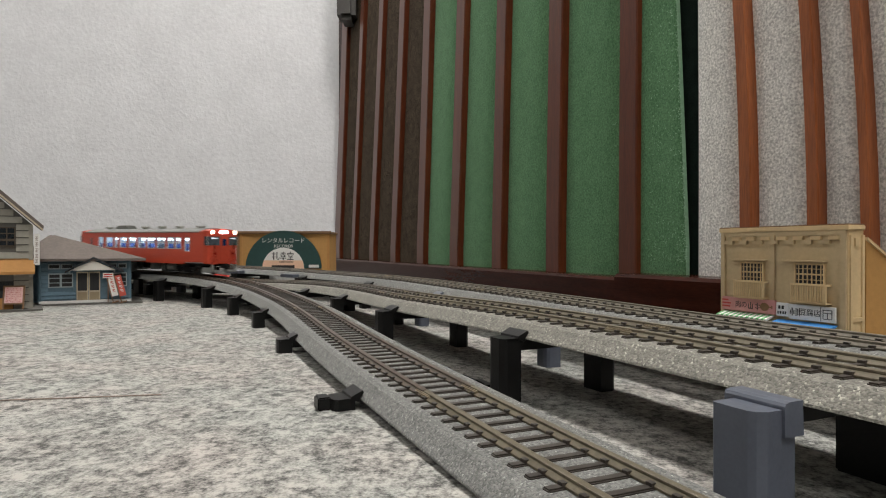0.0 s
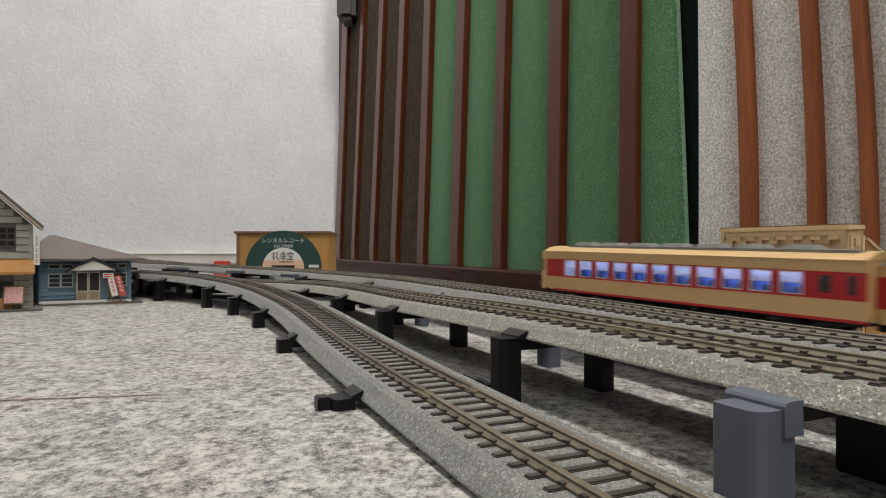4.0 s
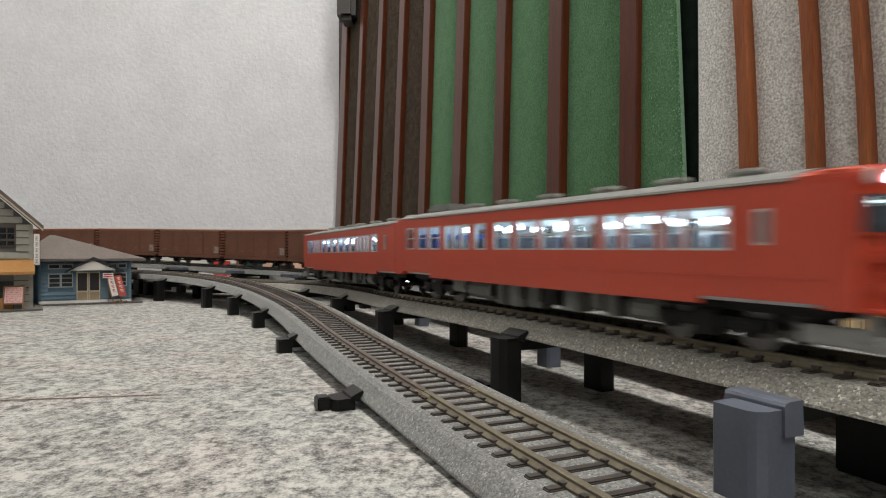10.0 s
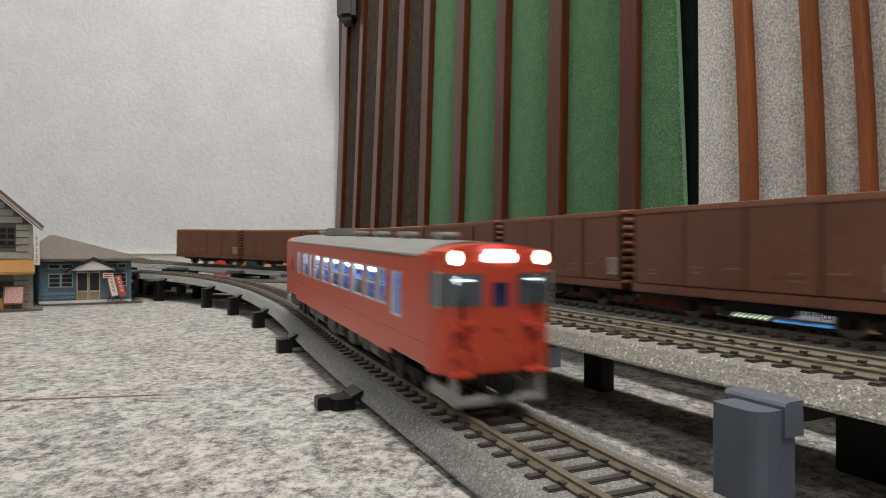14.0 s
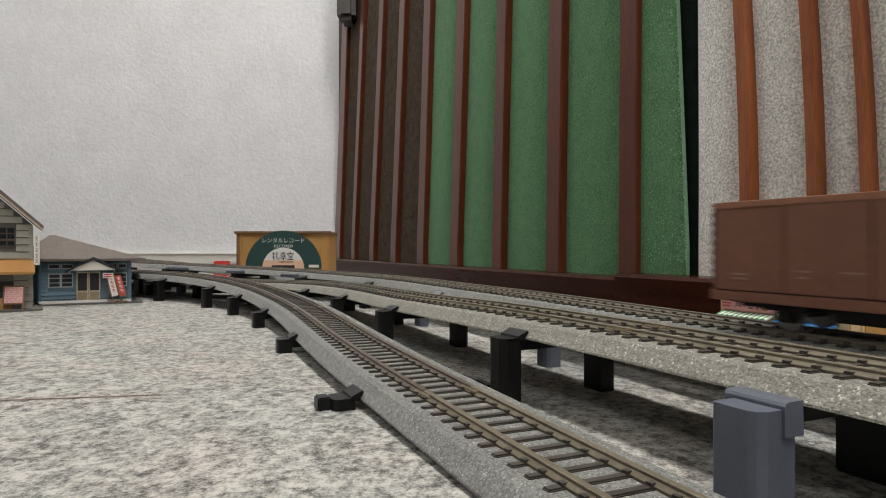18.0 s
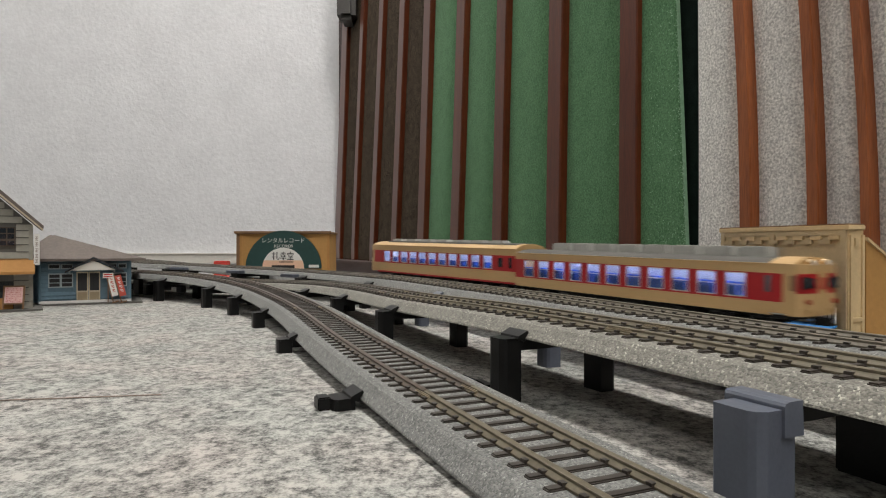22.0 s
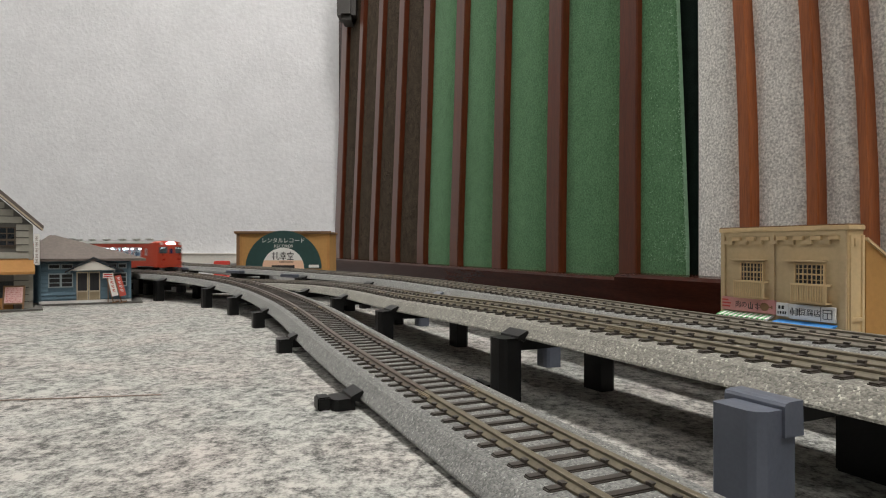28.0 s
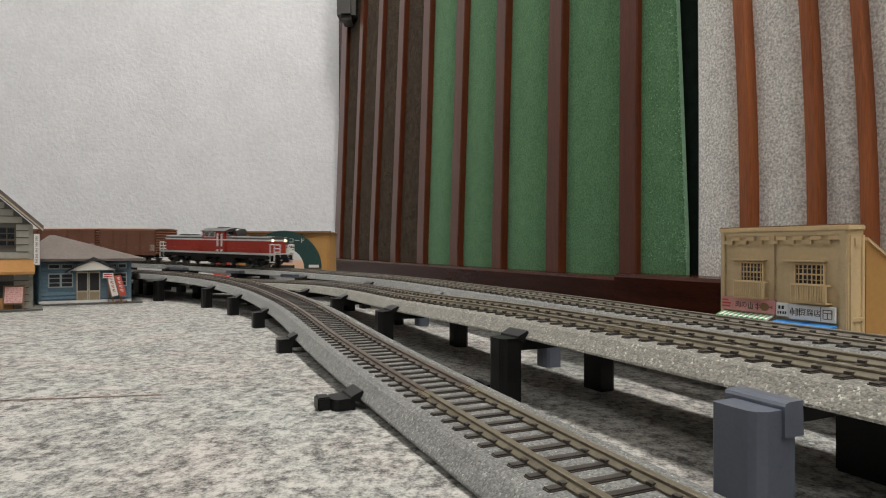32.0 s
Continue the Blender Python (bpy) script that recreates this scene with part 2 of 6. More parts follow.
TRIM = mat("cream_trim", (0.72, 0.69, 0.63), 0.5, vary=0.05, scale=20)
METAL_DARK = mat("dark_bracket", (0.05, 0.045, 0.04), 0.5, vary=0.2, scale=60)


# ---- room ----
NX, NY, UX, UY = 0.915, 0.4035, -0.4035, 0.915   # across and along the battened wall


def wall_at(d, a, z=0.0):
    return Vector((NX * d + UX * a, NY * d + UY * a, z))


def along(d, q):
    """How far along a plane d from the eye the line of sight with sideways slope q meets it."""
    return d * (NX - NY * q) / (NY + NX * q)


def slab(bm, quad, thick):
    """A sheet on four corners with a thickness added along its normal."""
    n = (quad[1] - quad[0]).cross(quad[3] - quad[0]).normalized() * thick
    a = [bm.verts.new(p) for p in quad]
    b = [bm.verts.new(p + n) for p in quad]
    fs = [bm.faces.new(a), bm.faces.new(b[::-1])]
    for i in range(4):
        fs.append(bm.faces.new((a[i], b[i], b[(i + 1) % 4], a[(i + 1) % 4])))
    bmesh.ops.recalc_face_normals(bm, faces=fs)
    return bm


D_FRONT, D_WALL = 0.42, 0.4325
TOP, DOWN = 1.76, -0.70

# battens, far to near: sight slopes of the far edge, of the near edge and of the foot of the near side at eye height,
# how far the top has drifted along the wall, whether the varnish is warm, and how the drift grows with height
BATTENS = [
    (-0.1715, -0.1634, -0.1570, 0.0143, 0, 1.0),
    (-0.1450, -0.1402, -0.1315, 0.0165, 0, 1.0),
    (-0.1165, -0.110, -0.1010, 0.017, 0, 1.0),
    (-0.0831, -0.075, -0.0643, 0.0155, 0, 1.0),
    (-0.0415, -0.0313, -0.0200, 0.0120, 0, 1.0),
    (0.0104, 0.0232, 0.0366, 0.0120, 0, 1.0),
    (0.077, 0.0917, 0.1062, 0.0085, 0, 1.1),
    (0.1625, 0.1830, 0.1982, 0.0054, 0, 1.2),
    (0.2778, 0.3045, 0.3206, 0.0018, 0, 1.5),
    (0.4689, 0.4860, 0.5105, -0.0118, 1, 2.0),
    (0.5755, 0.5930, 0.6130, -0.0145, 1, 1.8),
    (0.6605, 0.6752, 0.6915, -0.0185, 1, 1.6),
    (0.7824, 0.8091, 0.8288, -0.0267, 1, 1.6),
    (0.952, 0.9833, 1.0056, -0.0313, 1, 1.6)]


def drift(total, bow, rise):
    """Sideways drift at a height that is seen at the slope rise."""
    r = max(rise, 0.0) / 0.39
    return total * (r ** bow if r < 1 else 1 + bow * (r - 1))


def edge_line(d, q, total, bow, levels, foot):
    """Points up a slightly bowed edge on the plane d."""
    a = along(d, q)
    depth = NY * d + UY * a
    pts = []
    for z in levels:
        z = max(z, foot)
        rise = (z - 0.0323) / depth
        pts.append(wall_at(d, along(d, q + max(-0.09, min(0.09, drift(total, bow, rise)))), z))
    return pts


LEVELS = [-1.0, 0.0323, 0.08, 0.13, 0.18, 0.24, 0.31, 0.40, 0.52, 0.68, 0.9]


def loft(bm, lines, thick=None):
    """Faces between neighbouring lines of points."""
    cols = [[bm.verts.new(p) for p in ln] for ln in lines]
    for a, b in zip(cols, cols[1:]):
        for i in range(len(a) - 1):
            bm.faces.new((a[i], b[i], b[i + 1], a[i + 1]))
    return cols


def build_battens():
    for qf, qn, qw, total, warm, bow in BATTENS:
        a1, a0 = along(D_FRONT, qn), along(D_FRONT, qf)
        foot = plinth_z((a0 + a1) / 2) - 0.002
        bm = bmesh.new()
        far = edge_line(D_FRONT, qf, total, bow, LEVELS, foot)
        near = edge_line(D_FRONT, qn, total, bow, LEVELS, foot)
        n = Vector((NX, NY, 0)) * (D_WALL - D_FRONT)
        # the wall-side edge of the near face
        cham = edge_line(D_FRONT, qn + (qf - qn) * 0.06, total, bow, LEVELS, foot)
        cham2 = [p + n * 0.12 for p in near]
        lines = [[p + n for p in far], far, cham, cham2, [p + n for p in near]]
        cols = loft(bm, lines)
        bm.faces.new([c[0] for c in cols])
        bm.faces.new([c[-1] for c in cols][::-1])
        bmesh.ops.recalc_face_normals(bm, faces=bm.faces[:])
        part("batten", bm, WOOD_WARM if warm else WOOD_RED, EAST, "varnished orange-brown batten" if warm else "varnished reddish-brown batten")


def felt(q_far, q_near, tot_far, tot_near, bow_far, bow_near, d, material, label, foot=-0.03, puff=0.008):
    """A felt panel that swells a little between the battens."""
    bm = bmesh.new()
    n = Vector((NX, NY, 0))
    far = edge_line(d, q_far, tot_far, bow_far, LEVELS, foot)
    near = edge_line(d, q_near, tot_near, bow_near, LEVELS, foot)
    lines = [[p + n * 0.002 for p in far]]
    steps = 12
    for i in range(steps + 1):
        f = i / steps
        swell = puff * (max(0.0, 1 - (2 * f - 1) ** 4) - 0.6)
        lines.append([a.lerp(b, f) - n * swell for a, b in zip(far, near)])
    lines.append([p + n * 0.002 for p in near])
    loft(bm, lines)
    bmesh.ops.recalc_face_normals(bm, faces=bm.faces[:])
    return part("felt_panel", bm, material, EAST, label, smooth=True)


def build_felt():
    for i, (a, b) in enumerate(zip(BATTENS, BATTENS[1:])):
        qa, qb = (a[0] + a[1]) / 2, (b[0] + b[1]) / 2
        if i < 4:
            felt(qa, qb, a[3], b[3], a[5], b[5], 0.4328, FELT_BROWN, "dark brown felt wall panel between battens")
        elif i < 8:
            felt(qa, qb, a[3], b[3], a[5], b[5], 0.4328, FELT_GREEN, "green felt wall panel between battens")
        elif i == 8:
            felt(qa, 0.3845, a[3], -0.0155, a[5], 1.0, 0.4262, FELT_GREEN, "green felt wall panel with a loose, lifted edge", puff=0.0)
            # near-black sheet: the shade of the gap behind the lifted edge, as colour
            felt(qa, 0.4035, a[3], 0.002, a[5], 1.0, 0.4322, GAP_SHADE, "near-black sheet painting the shaded gap behind the lifted panel", puff=0.0)
            bm = bmesh.new()
            e0 = edge_line(0.4258, 0.3840, -0.0155, 1.0, LEVELS, -0.03)
            e1 = edge_line(0.4258, 0.3844, -0.0153, 1.0, LEVELS, -0.03)
            t = Vector((NX, NY, 0)) * 0.004
            loft(bm, [[p + t for p in e0], e0, e1, [p + t for p in e1]])
            bmesh.ops.recalc_face_normals(bm, faces=bm.faces[:])
            part("felt_edge", bm, FOAM, EAST, "frayed pale edge of the green felt")
            felt(0.395, qb, 0.0, b[3], 1.0, b[5], 0.4330, FELT_GREY, "speckled grey felt wall panel between battens")
        else:
            felt(qa, qb, a[3], b[3], a[5], b[5], 0.4328, FELT_GREY, "speckled grey felt wall panel between battens")
    # loose fibres that stand off the green felt
    rnd = random.Random(8)
    verts, faces = [], []
    for i, count in ((4, 60), (5, 90), (6, 140), (7, 200), (8, 900)):
        a, b = BATTENS[i], BATTENS[i + 1]
        d = 0.4252 if i == 8 else 0.4318
        for j in range(count):
            f = rnd.random()
            q = a[2] + 0.004 + (0.3840 - a[2] - 0.004) * (1 - f * f if j % 3 else 1.0) if i == 8 else a[2] + 0.003 + (b[0] - a[2] - 0.006) * f
            k = 1.0 if i != 8 else (q - a[2]) / (0.3840 - a[2])
            z = 0.02 + 0.42 * rnd.random() ** 1.3
            p = edge_line(d, q, a[3] + ((b[3] if i != 8 else -0.0155) - a[3]) * (f if i != 8 else k), 1.0, [z], -0.03)[0]
            th, ln = rnd.uniform(0, 6.28), rnd.uniform(0.0012, 0.0034)
            u = Vector((UX * math.cos(th), UY * math.cos(th), math.sin(th))) * ln - Vector((NX, NY, 0)) * rnd.uniform(0.0002, 0.0012)
            w = Vector((-UX * math.sin(th), -UY * math.sin(th), math.cos(th))) * 0.00013
            m = u * 0.5 + w * rnd.uniform(-5, 5)
            n = len(verts)
            verts += [p - w, p + w, p + m + w, p + m - w, p + u]
            faces += [(n, n + 1, n + 2, n + 3), (n + 3, n + 2, n + 4)]
    me = bpy.data.meshes.new("felt_fibres")
    me.from_pydata([v[:] for v in verts], [], faces)
    me.materials.append(FUZZ)
    fib = new("felt_fibres", me)
    fib.parent = EAST
    tagged(fib, "pale loose fibres on the green felt", kind="stuff")
    # dark fitting at the top of the corner
    b = thing("wall_fitting", "dark rounded fitting high in the corner", "wall fitting", Matrix.Translation((-0.2315, 1.52, 0.627)))
    part("case", boxm(-0.0225, 0.0225, -0.015, 0.06, -0.05, 0.30, 0.011), METAL_DARK, b)


def build_room():
    back = tagged(obj("wall_north", boxm(-3.2, -0.275, 1.725, 1.825, DOWN, TOP), WALLPAPER), "white embossed wallpaper on a plain wall", "wall", kind="structure")
    tagged(obj("wall_west", boxm(-3.3, -3.2, -3.0, 1.825, DOWN, TOP), WALLPAPER), "white wallpapered side wall", "wall", kind="structure")
    tagged(obj("wall_south", boxm(-3.3, 2.6, -3.1, -3.0, DOWN, TOP), WALLPAPER), "white wallpapered wall", "wall", kind="structure")
    tagged(obj("floor", boxm(-3.3, 2.6, -3.1, 1.825, DOWN - 0.05, DOWN), CARPET), "grey carpeted room floor", "floor", kind="structure")
    tagged(obj("ceiling", boxm(-3.3, 2.6, -3.1, 1.825, TOP, TOP + 0.05), CEILING_WHITE), "plain white ceiling", "ceiling", kind="structure")
    bm = bmesh.new()
    slab(bm, [wall_at(0.4365, a, z) for a, z in ((-3.6, DOWN), (1.72, DOWN), (1.72, TOP), (-3.6, TOP))], 0.1)
    tagged(obj("wall_east", bm, WOOD_DARK), "battened wall with felt panels over dark wood", "wall", kind="structure")
    # pale dado rail on the plain wall
    bm = boxm(-3.2, -0.32, 1.713, 1.725, -0.012, 0.0125)
    box(bm, -3.2, -0.32, 1.709, 1.725, 0.0125, 0.0155, 0.001)
    tagged(obj("trim", bm, TRIM), "cream dado rail along the white wall", "trim", kind="structure")
    return bpy.data.objects["wall_east"]


def plinth_z(a):
    """Height of the wooden plinth on which the battens stand."""
    d = NY * D_FRONT + UY * a
    x = (NX * D_FRONT + UX * a) / d
    px = 784 + 1119.7 * x
    drop = 457.5 + (px - 600) * 0.0765 - 437.5 if px < 1097 else 489.5 + (px - 1097) * 0.045 - 437.5
    return 0.0323 - drop * d / 1119.7


def build_plinth():
    pieces = [(1.66, along(0.40, (1099 - 784) / 1119.7), 0.398, WOOD_DARK), (along(0.40, (1099 - 784) / 1119.7), -1.2, 0.392, WOOD_DARK)]
    for k, (a0, a1, d0, m) in enumerate(pieces):
        bm = bmesh.new()
        vs = []
        for a in (a0, a1):
            zt = plinth_z(max(a, 0.1)) + (0.004 if k else 0)
            for d, z in ((d0, -0.2), (d0, zt - 0.003), (d0 + 0.003, zt), (0.4325, zt), (0.4325, -0.2)):
                vs.append(bm.verts.new(wall_at(d, a, z)))
        fs = [bm.faces.new(vs[0:5]), bm.faces.new(vs[5:10])]
        for i in range(5):
            fs.append(bm.faces.new((vs[i], vs[(i + 1) % 5], vs[5 + (i + 1) % 5], vs[5 + i])))
        bmesh.ops.recalc_face_normals(bm, faces=fs)
        tagged(obj("plinth", bm, m), "dark polished wooden plinth under the battens", "plinth", kind="structure")


def build_table():
    t = thing("layout_table", "low table covered with speckled grey carpet", "table")
    outline = [(0.507, -0.6), (-0.0747, 0.72), (-1.0, 0.72), (-1.0, -0.6)]
    bm = bmesh.new()
    prism(bm, outline, "z", FLOOR - 0.006, FLOOR)
    part("carpet_top", bm, CARPET, t, "speckled grey carpet")
    bm = bmesh.new()
    prism(bm, [(x * 0.99, y * 0.99) for x, y in outline], "z", FLOOR - 0.03, FLOOR - 0.0062)
    part("tabletop", bm, WOOD_DARK, t)
    for x, y in ((0.38, -0.5), (-0.15, 0.64), (-0.9, 0.64), (-0.9, -0.5)):
        part("leg", boxm(x - 0.03, x + 0.03, y - 0.03, y + 0.03, DOWN, FLOOR - 0.0302), WOOD_DARK, t)
    tagged(obj("carpet_seam", bm_strip([(-0.207, 0.1044), (-0.0576, 0.1293)], 0.00045, FLOOR + 0.0001, 0.0001), mat("brown_seam", (0.26, 0.19, 0.155), 0.95, vary=0.3, scale=300)), "thin brown seam line across the carpet", "seam", kind="structure")


def bm_strip(pts, w, z, h):
    bm = bmesh.new()
    (x0, y0), (x1, y1) = pts
    d = Vector((x1 - x0, y1 - y0, 0)).normalized()
    n = Vector((-d.y, d.x, 0)) * w / 2
    q = [Vector((x0, y0, z)) - n, Vector((x1, y1, z)) - n, Vector((x1, y1, z)) + n, Vector((x0, y0, z)) + n]
    return slab(bm, q, h)


def ceiling_lights():
    """Long ceiling lamps, which light the room."""
    glow = mat("lamp_diffuser", (0.9, 0.9, 0.88), 0.5, emit=6.0, emit_color=(1.0, 0.97, 0.92))
    for x, y, ang, power in ((-0.16, 0.92, 113.8, 1.2), (0.44, -0.45, 113.8, 1.5), (0.98, -1.65, 113.8, 0.4), (-1.65, 1.15, 113.8, 0.5), (-1.0, -1.2, 113.8, 0.3)):
        m = pose(x, y, TOP - 0.03, 0, 0, ang)
        lt = thing("ceiling_light", "long white ceiling lamp, switched on", "ceiling light", m, "ceiling lamps")
        part("housing", boxm(-0.62, 0.62, -0.15, 0.15, 0.012, 0.0298, 0.003), CEILING_WHITE, lt)
        part("diffuser", boxm(-0.60, 0.60, -0.13, 0.13, 0.0, 0.0118, 0.003), glow, lt)
        la = bpy.data.lights.new("ceiling_lamp", "AREA")
        la.shape, la.size, la.size_y, la.energy, la.color = "RECTANGLE", 1.2, 0.26, LAMP_POWER * power, (1.0, 0.97, 0.93)
        lo = new("ceiling_lamp", la)
        lo.matrix_basis = pose(x, y, TOP - 0.034, 0, 0, ang)


LAMP_POWER = 11.2
EAST = build_room()
build_battens()
build_felt()
build_plinth()
build_table()
ceiling_lights()


# ---- tracks ----
def frames_on(k, s0, s1, step):
    n = max(2, int((s1 - s0) / step))
    out = []
    for i in range(n + 1):
        s = s0 + (s1 - s0) * i / n
        p = on_track(k, s)
        u = on_track(k, s + 0.004) - on_track(k, s - 0.004)
        u = Vector(u).normalized()
        out.append((Vector(p), u, Vector((-u.y, u.x, 0)).normalized()))
    return out


def sweep(bm, fr, profile, closed=False):
    """Carries an outline (across, up from the rail head) along the frames."""
    rings = []
    for p, u, n in fr:
        rings.append([bm.verts.new(p + n * a + Vector((0, 0, z))) for a, z in profile])
    m = len(profile)
    for i in range(len(rings) - (0 if closed else 1)):
        r0, r1 = rings[i], rings[(i + 1) % len(rings)]
        for j in range(m):
            bm.faces.new((r0[j], r0[(j + 1) % m], r1[(j + 1) % m], r1[j]))
    if not closed:
        bm.faces.new(rings[0][::-1])
        bm.faces.new(rings[-1])
    bmesh.ops.recalc_face_normals(bm, faces=bm.faces[:])
    return bm


BED = [(-0.0122, -0.00415), (-0.0121, -0.0038), (-0.0097, -0.0016), (-0.0088, -0.0013), (0.0088, -0.0013), (0.0097, -0.0016), (0.0121, -0.0038), (0.0122, -0.00415)]
GAUGE = 0.0045


def rail_profile(c):
    half = [(0.00105, -0.0012), (0.00105, -0.00092), (0.0007, -0.00062), (0.00052, -0.00042), (0.00054, -0.0003), (0.00052, -0.00008), (0.00033, 0.0)]
    return [(c + y, z) for y, z in half] + [(c - y, z) for y, z in half[::-1]]


def tie_mesh():
    bm = bmesh.new()
    box(bm, -0.00070, 0.00070, -0.0078, 0.0070, -0.0018, -0.00098, 0.00018)
    for c in (-GAUGE, GAUGE):
        for sgn in (-1, 1):
            box(bm, -0.00048, 0.00048, c + sgn * 0.00095 - 0.00042, c + sgn * 0.00095 + 0.00042, -0.00100, -0.00058)
    me = bpy.data.meshes.new("tie")
    bm.to_mesh(me)
    bm.free()
    me.materials.append(TIE)
    return me


TIE_PITCH = 0.0040


JOINER = mat("tan_rail_joiner", (0.30, 0.25, 0.17), 0.45, metal=0.4, vary=0.15, scale=300)


def build_track(k, s_near, s_far, ballast, rails, label, joints=()):
    """One loop of track. Sleepers from s_near to s_far are pieces of their own, those of the rest lie in one mesh."""
    tr = thing("railway_track", label, "railway track", None, "loops of model railway track")
    total = LINES[k][1][-1]
    fr = frames_on(k, 0, total, 0.006)[:-1]
    part("roadbed", sweep(bmesh.new(), fr, BED, True), ballast, tr, "grey moulded ballast roadbed")
    for (s0, rail), (s1, _) in zip(rails, rails[1:] + [(total, None)]):
        stretch = frames_on(k, s0, s1 - 0.0003, 0.006)
        for c in (-GAUGE, GAUGE):
            part("rail", sweep(bmesh.new(), stretch, rail_profile(c)), rail, tr)
    for s in joints:
        p = on_track(k, s)
        u = Vector(on_track(k, s + 0.004) - on_track(k, s - 0.004))
        for c in (-GAUGE, GAUGE):
            bm = boxm(-0.0032, 0.0032, c - 0.0009, c + 0.0009, -0.0010, -0.0003, 0.0002)
            j = part("rail_joiner", bm, JOINER, tr)
            j.matrix_basis = pose(p[0], p[1], p[2], 0, 0, math.degrees(math.atan2(u.y, u.x)))
    tm = tie_mesh()
    verts = np.array([v.co[:] for v in tm.vertices])
    faces = [tuple(p.vertices) for p in tm.polygons]
    rest_v, rest_f = [], []
    n = int(total / TIE_PITCH)
    for i in range(n):
        s = total * i / n
        p = Vector(on_track(k, s))
        u = Vector(on_track(k, s + 0.003) - on_track(k, s - 0.003)).normalized()
        side = Vector((-u.y, u.x, 0)).normalized()
        m = Matrix((u, side, u.cross(side))).transposed().to_4x4()
        m.translation = p
        if s_near < s < s_far:
            ob = new("tie", tm)
            ob.parent = tr
            ob.matrix_basis = m
        else:
            base = len(rest_v)
            mm = np.array(m)
            rest_v.extend((verts @ mm[:3, :3].T + mm[:3, 3]).tolist())
            rest_f.extend([tuple(a + base for a in f) for f in faces])
    me = bpy.data.meshes.new("ties")
    me.from_pydata(rest_v, [], rest_f)
    me.materials.append(TIE)
    ob = new("far_ties", me)
    ob.parent = tr
    tagged(ob, kind="stuff")
    return tr


build_track(1, 0.05, 0.72, BALLAST, [(0.0, RAIL_DARK), (0.594, RAIL)], "curved model track on grey ballast sloping to the carpet", (0.30, 0.4665, 0.594))
build_track(2, 0.05, 0.78, BALLAST2, [(0.0, RAIL_GREY), (0.528, RAIL)], "curved model track on pale ballast raised on black piers", (0.34, 0.518, 0.64))
build_track(3, 0.05, 0.80, BALLAST, [(0.0, RAIL_GREY), (0.45, RAIL_OLD)], "raised model track on grey ballast behind the others", (0.32, 0.45, 0.56))
build_track(4, 0.05, 0.80, BALLAST, [(0.0, RAIL_GREY)], "model track on grey ballast lying on the carpet")


# ---- numbers that several things share ----
WAGONS = 10
PIERS_1 = (0.155, 0.2295, 0.292, 0.352, 0.396, 0.4475, 0.510, 0.578)
PIERS_2 = (0.20, 0.26, 0.32, 0.38, 0.436, 0.493, 0.553, 0.619)
PIERS_3 = (0.18, 0.25, 0.32, 0.39, 0.46)
PIERS_4 = (0.12, 0.19, 0.26, 0.33)


# ---- trains: sizes in millimetres, x along the track, z up from the rail head ----
def mb(bm, x0, x1, y0, y1, z0, z1, bevel=0.0, mi=0):
    return box(bm, x0 * MM, x1 * MM, y0 * MM, y1 * MM, z0 * MM, z1 * MM, bevel * MM, mi)


def mbm(x0, x1, y0, y1, z0, z1, bevel=0.0):
    return mb(bmesh.new(), x0, x1, y0, y1, z0, z1, bevel)


def ys(s, a, b):
    """The stretch from a to b on one side of the middle line, low end first."""
    return sorted((s * a, s * b))


def mp(bm, profile, axis, a, b):
    return prism(bm, [(p[0] * MM, p[1] * MM) for p in profile], axis, a * MM, b * MM)


def mc(bm, a, b, r, seg=10, r2=None):
    return cyl(bm, [v * MM for v in a], [v * MM for v in b], r * MM, seg, None if r2 is None else r2 * MM)


RED = mat("orange_red_paint", (0.55, 0.072, 0.035), 0.34, vary=0.05, scale=80, bump=0.05, bump_scale=900)
RED_DEEP = mat("deep_red_paint", (0.42, 0.014, 0.018), 0.36, vary=0.06, scale=80)
LOCO_RED = mat("locomotive_red_paint", (0.33, 0.026, 0.014), 0.36, vary=0.08, scale=90)
CREAM = mat("cream_paint", (0.56, 0.37, 0.17), 0.38, vary=0.05, scale=80)
ROOF_GREY = mat("grey_roof_plastic", (0.195, 0.198, 0.185), 0.6, vary=0.1, scale=120, bump=0.1)
ROOF_LIGHT = mat("light_grey_vent", (0.42, 0.42, 0.39), 0.55, vary=0.1, scale=120)
ROOF_DARK = mat("dark_grey_roof", (0.085, 0.08, 0.07), 0.6, vary=0.1, scale=120)
UNDER_GREY = mat("grey_underfloor_box", (0.155, 0.162, 0.15), 0.55, vary=0.15, scale=150)
HOOD_GREY = mat("dark_glossy_hood_paint", (0.07, 0.07, 0.068), 0.3, vary=0.1, scale=120)
UNDER_BLACK = mat("black_underframe", (0.008, 0.008, 0.008), 0.55, vary=0.2, scale=150, spec=0.25)
GUARD_GREY = mat("pale_grey_guard", (0.27, 0.275, 0.26), 0.55, vary=0.1, scale=150)
STEEL = mat("dark_wheel_steel", (0.16, 0.155, 0.15), 0.4, metal=0.7, vary=0.1, scale=150)
WHITE_PAINT = mat("white_line_paint", (0.75, 0.74, 0.71), 0.45, vary=0.04, scale=150)
SILVER = mat("silver_rail_paint", (0.6, 0.6, 0.58), 0.35, metal=0.5, vary=0.05, scale=150)
WAGON = mat("brown_wagon_paint", (0.185, 0.074, 0.042), 0.5, vary=0.14, scale=70, bump=0.05, bump_scale=700)
WAGON_ROOF = mat("brown_wagon_roof", (0.28, 0.12, 0.068), 0.55, vary=0.12, scale=70)
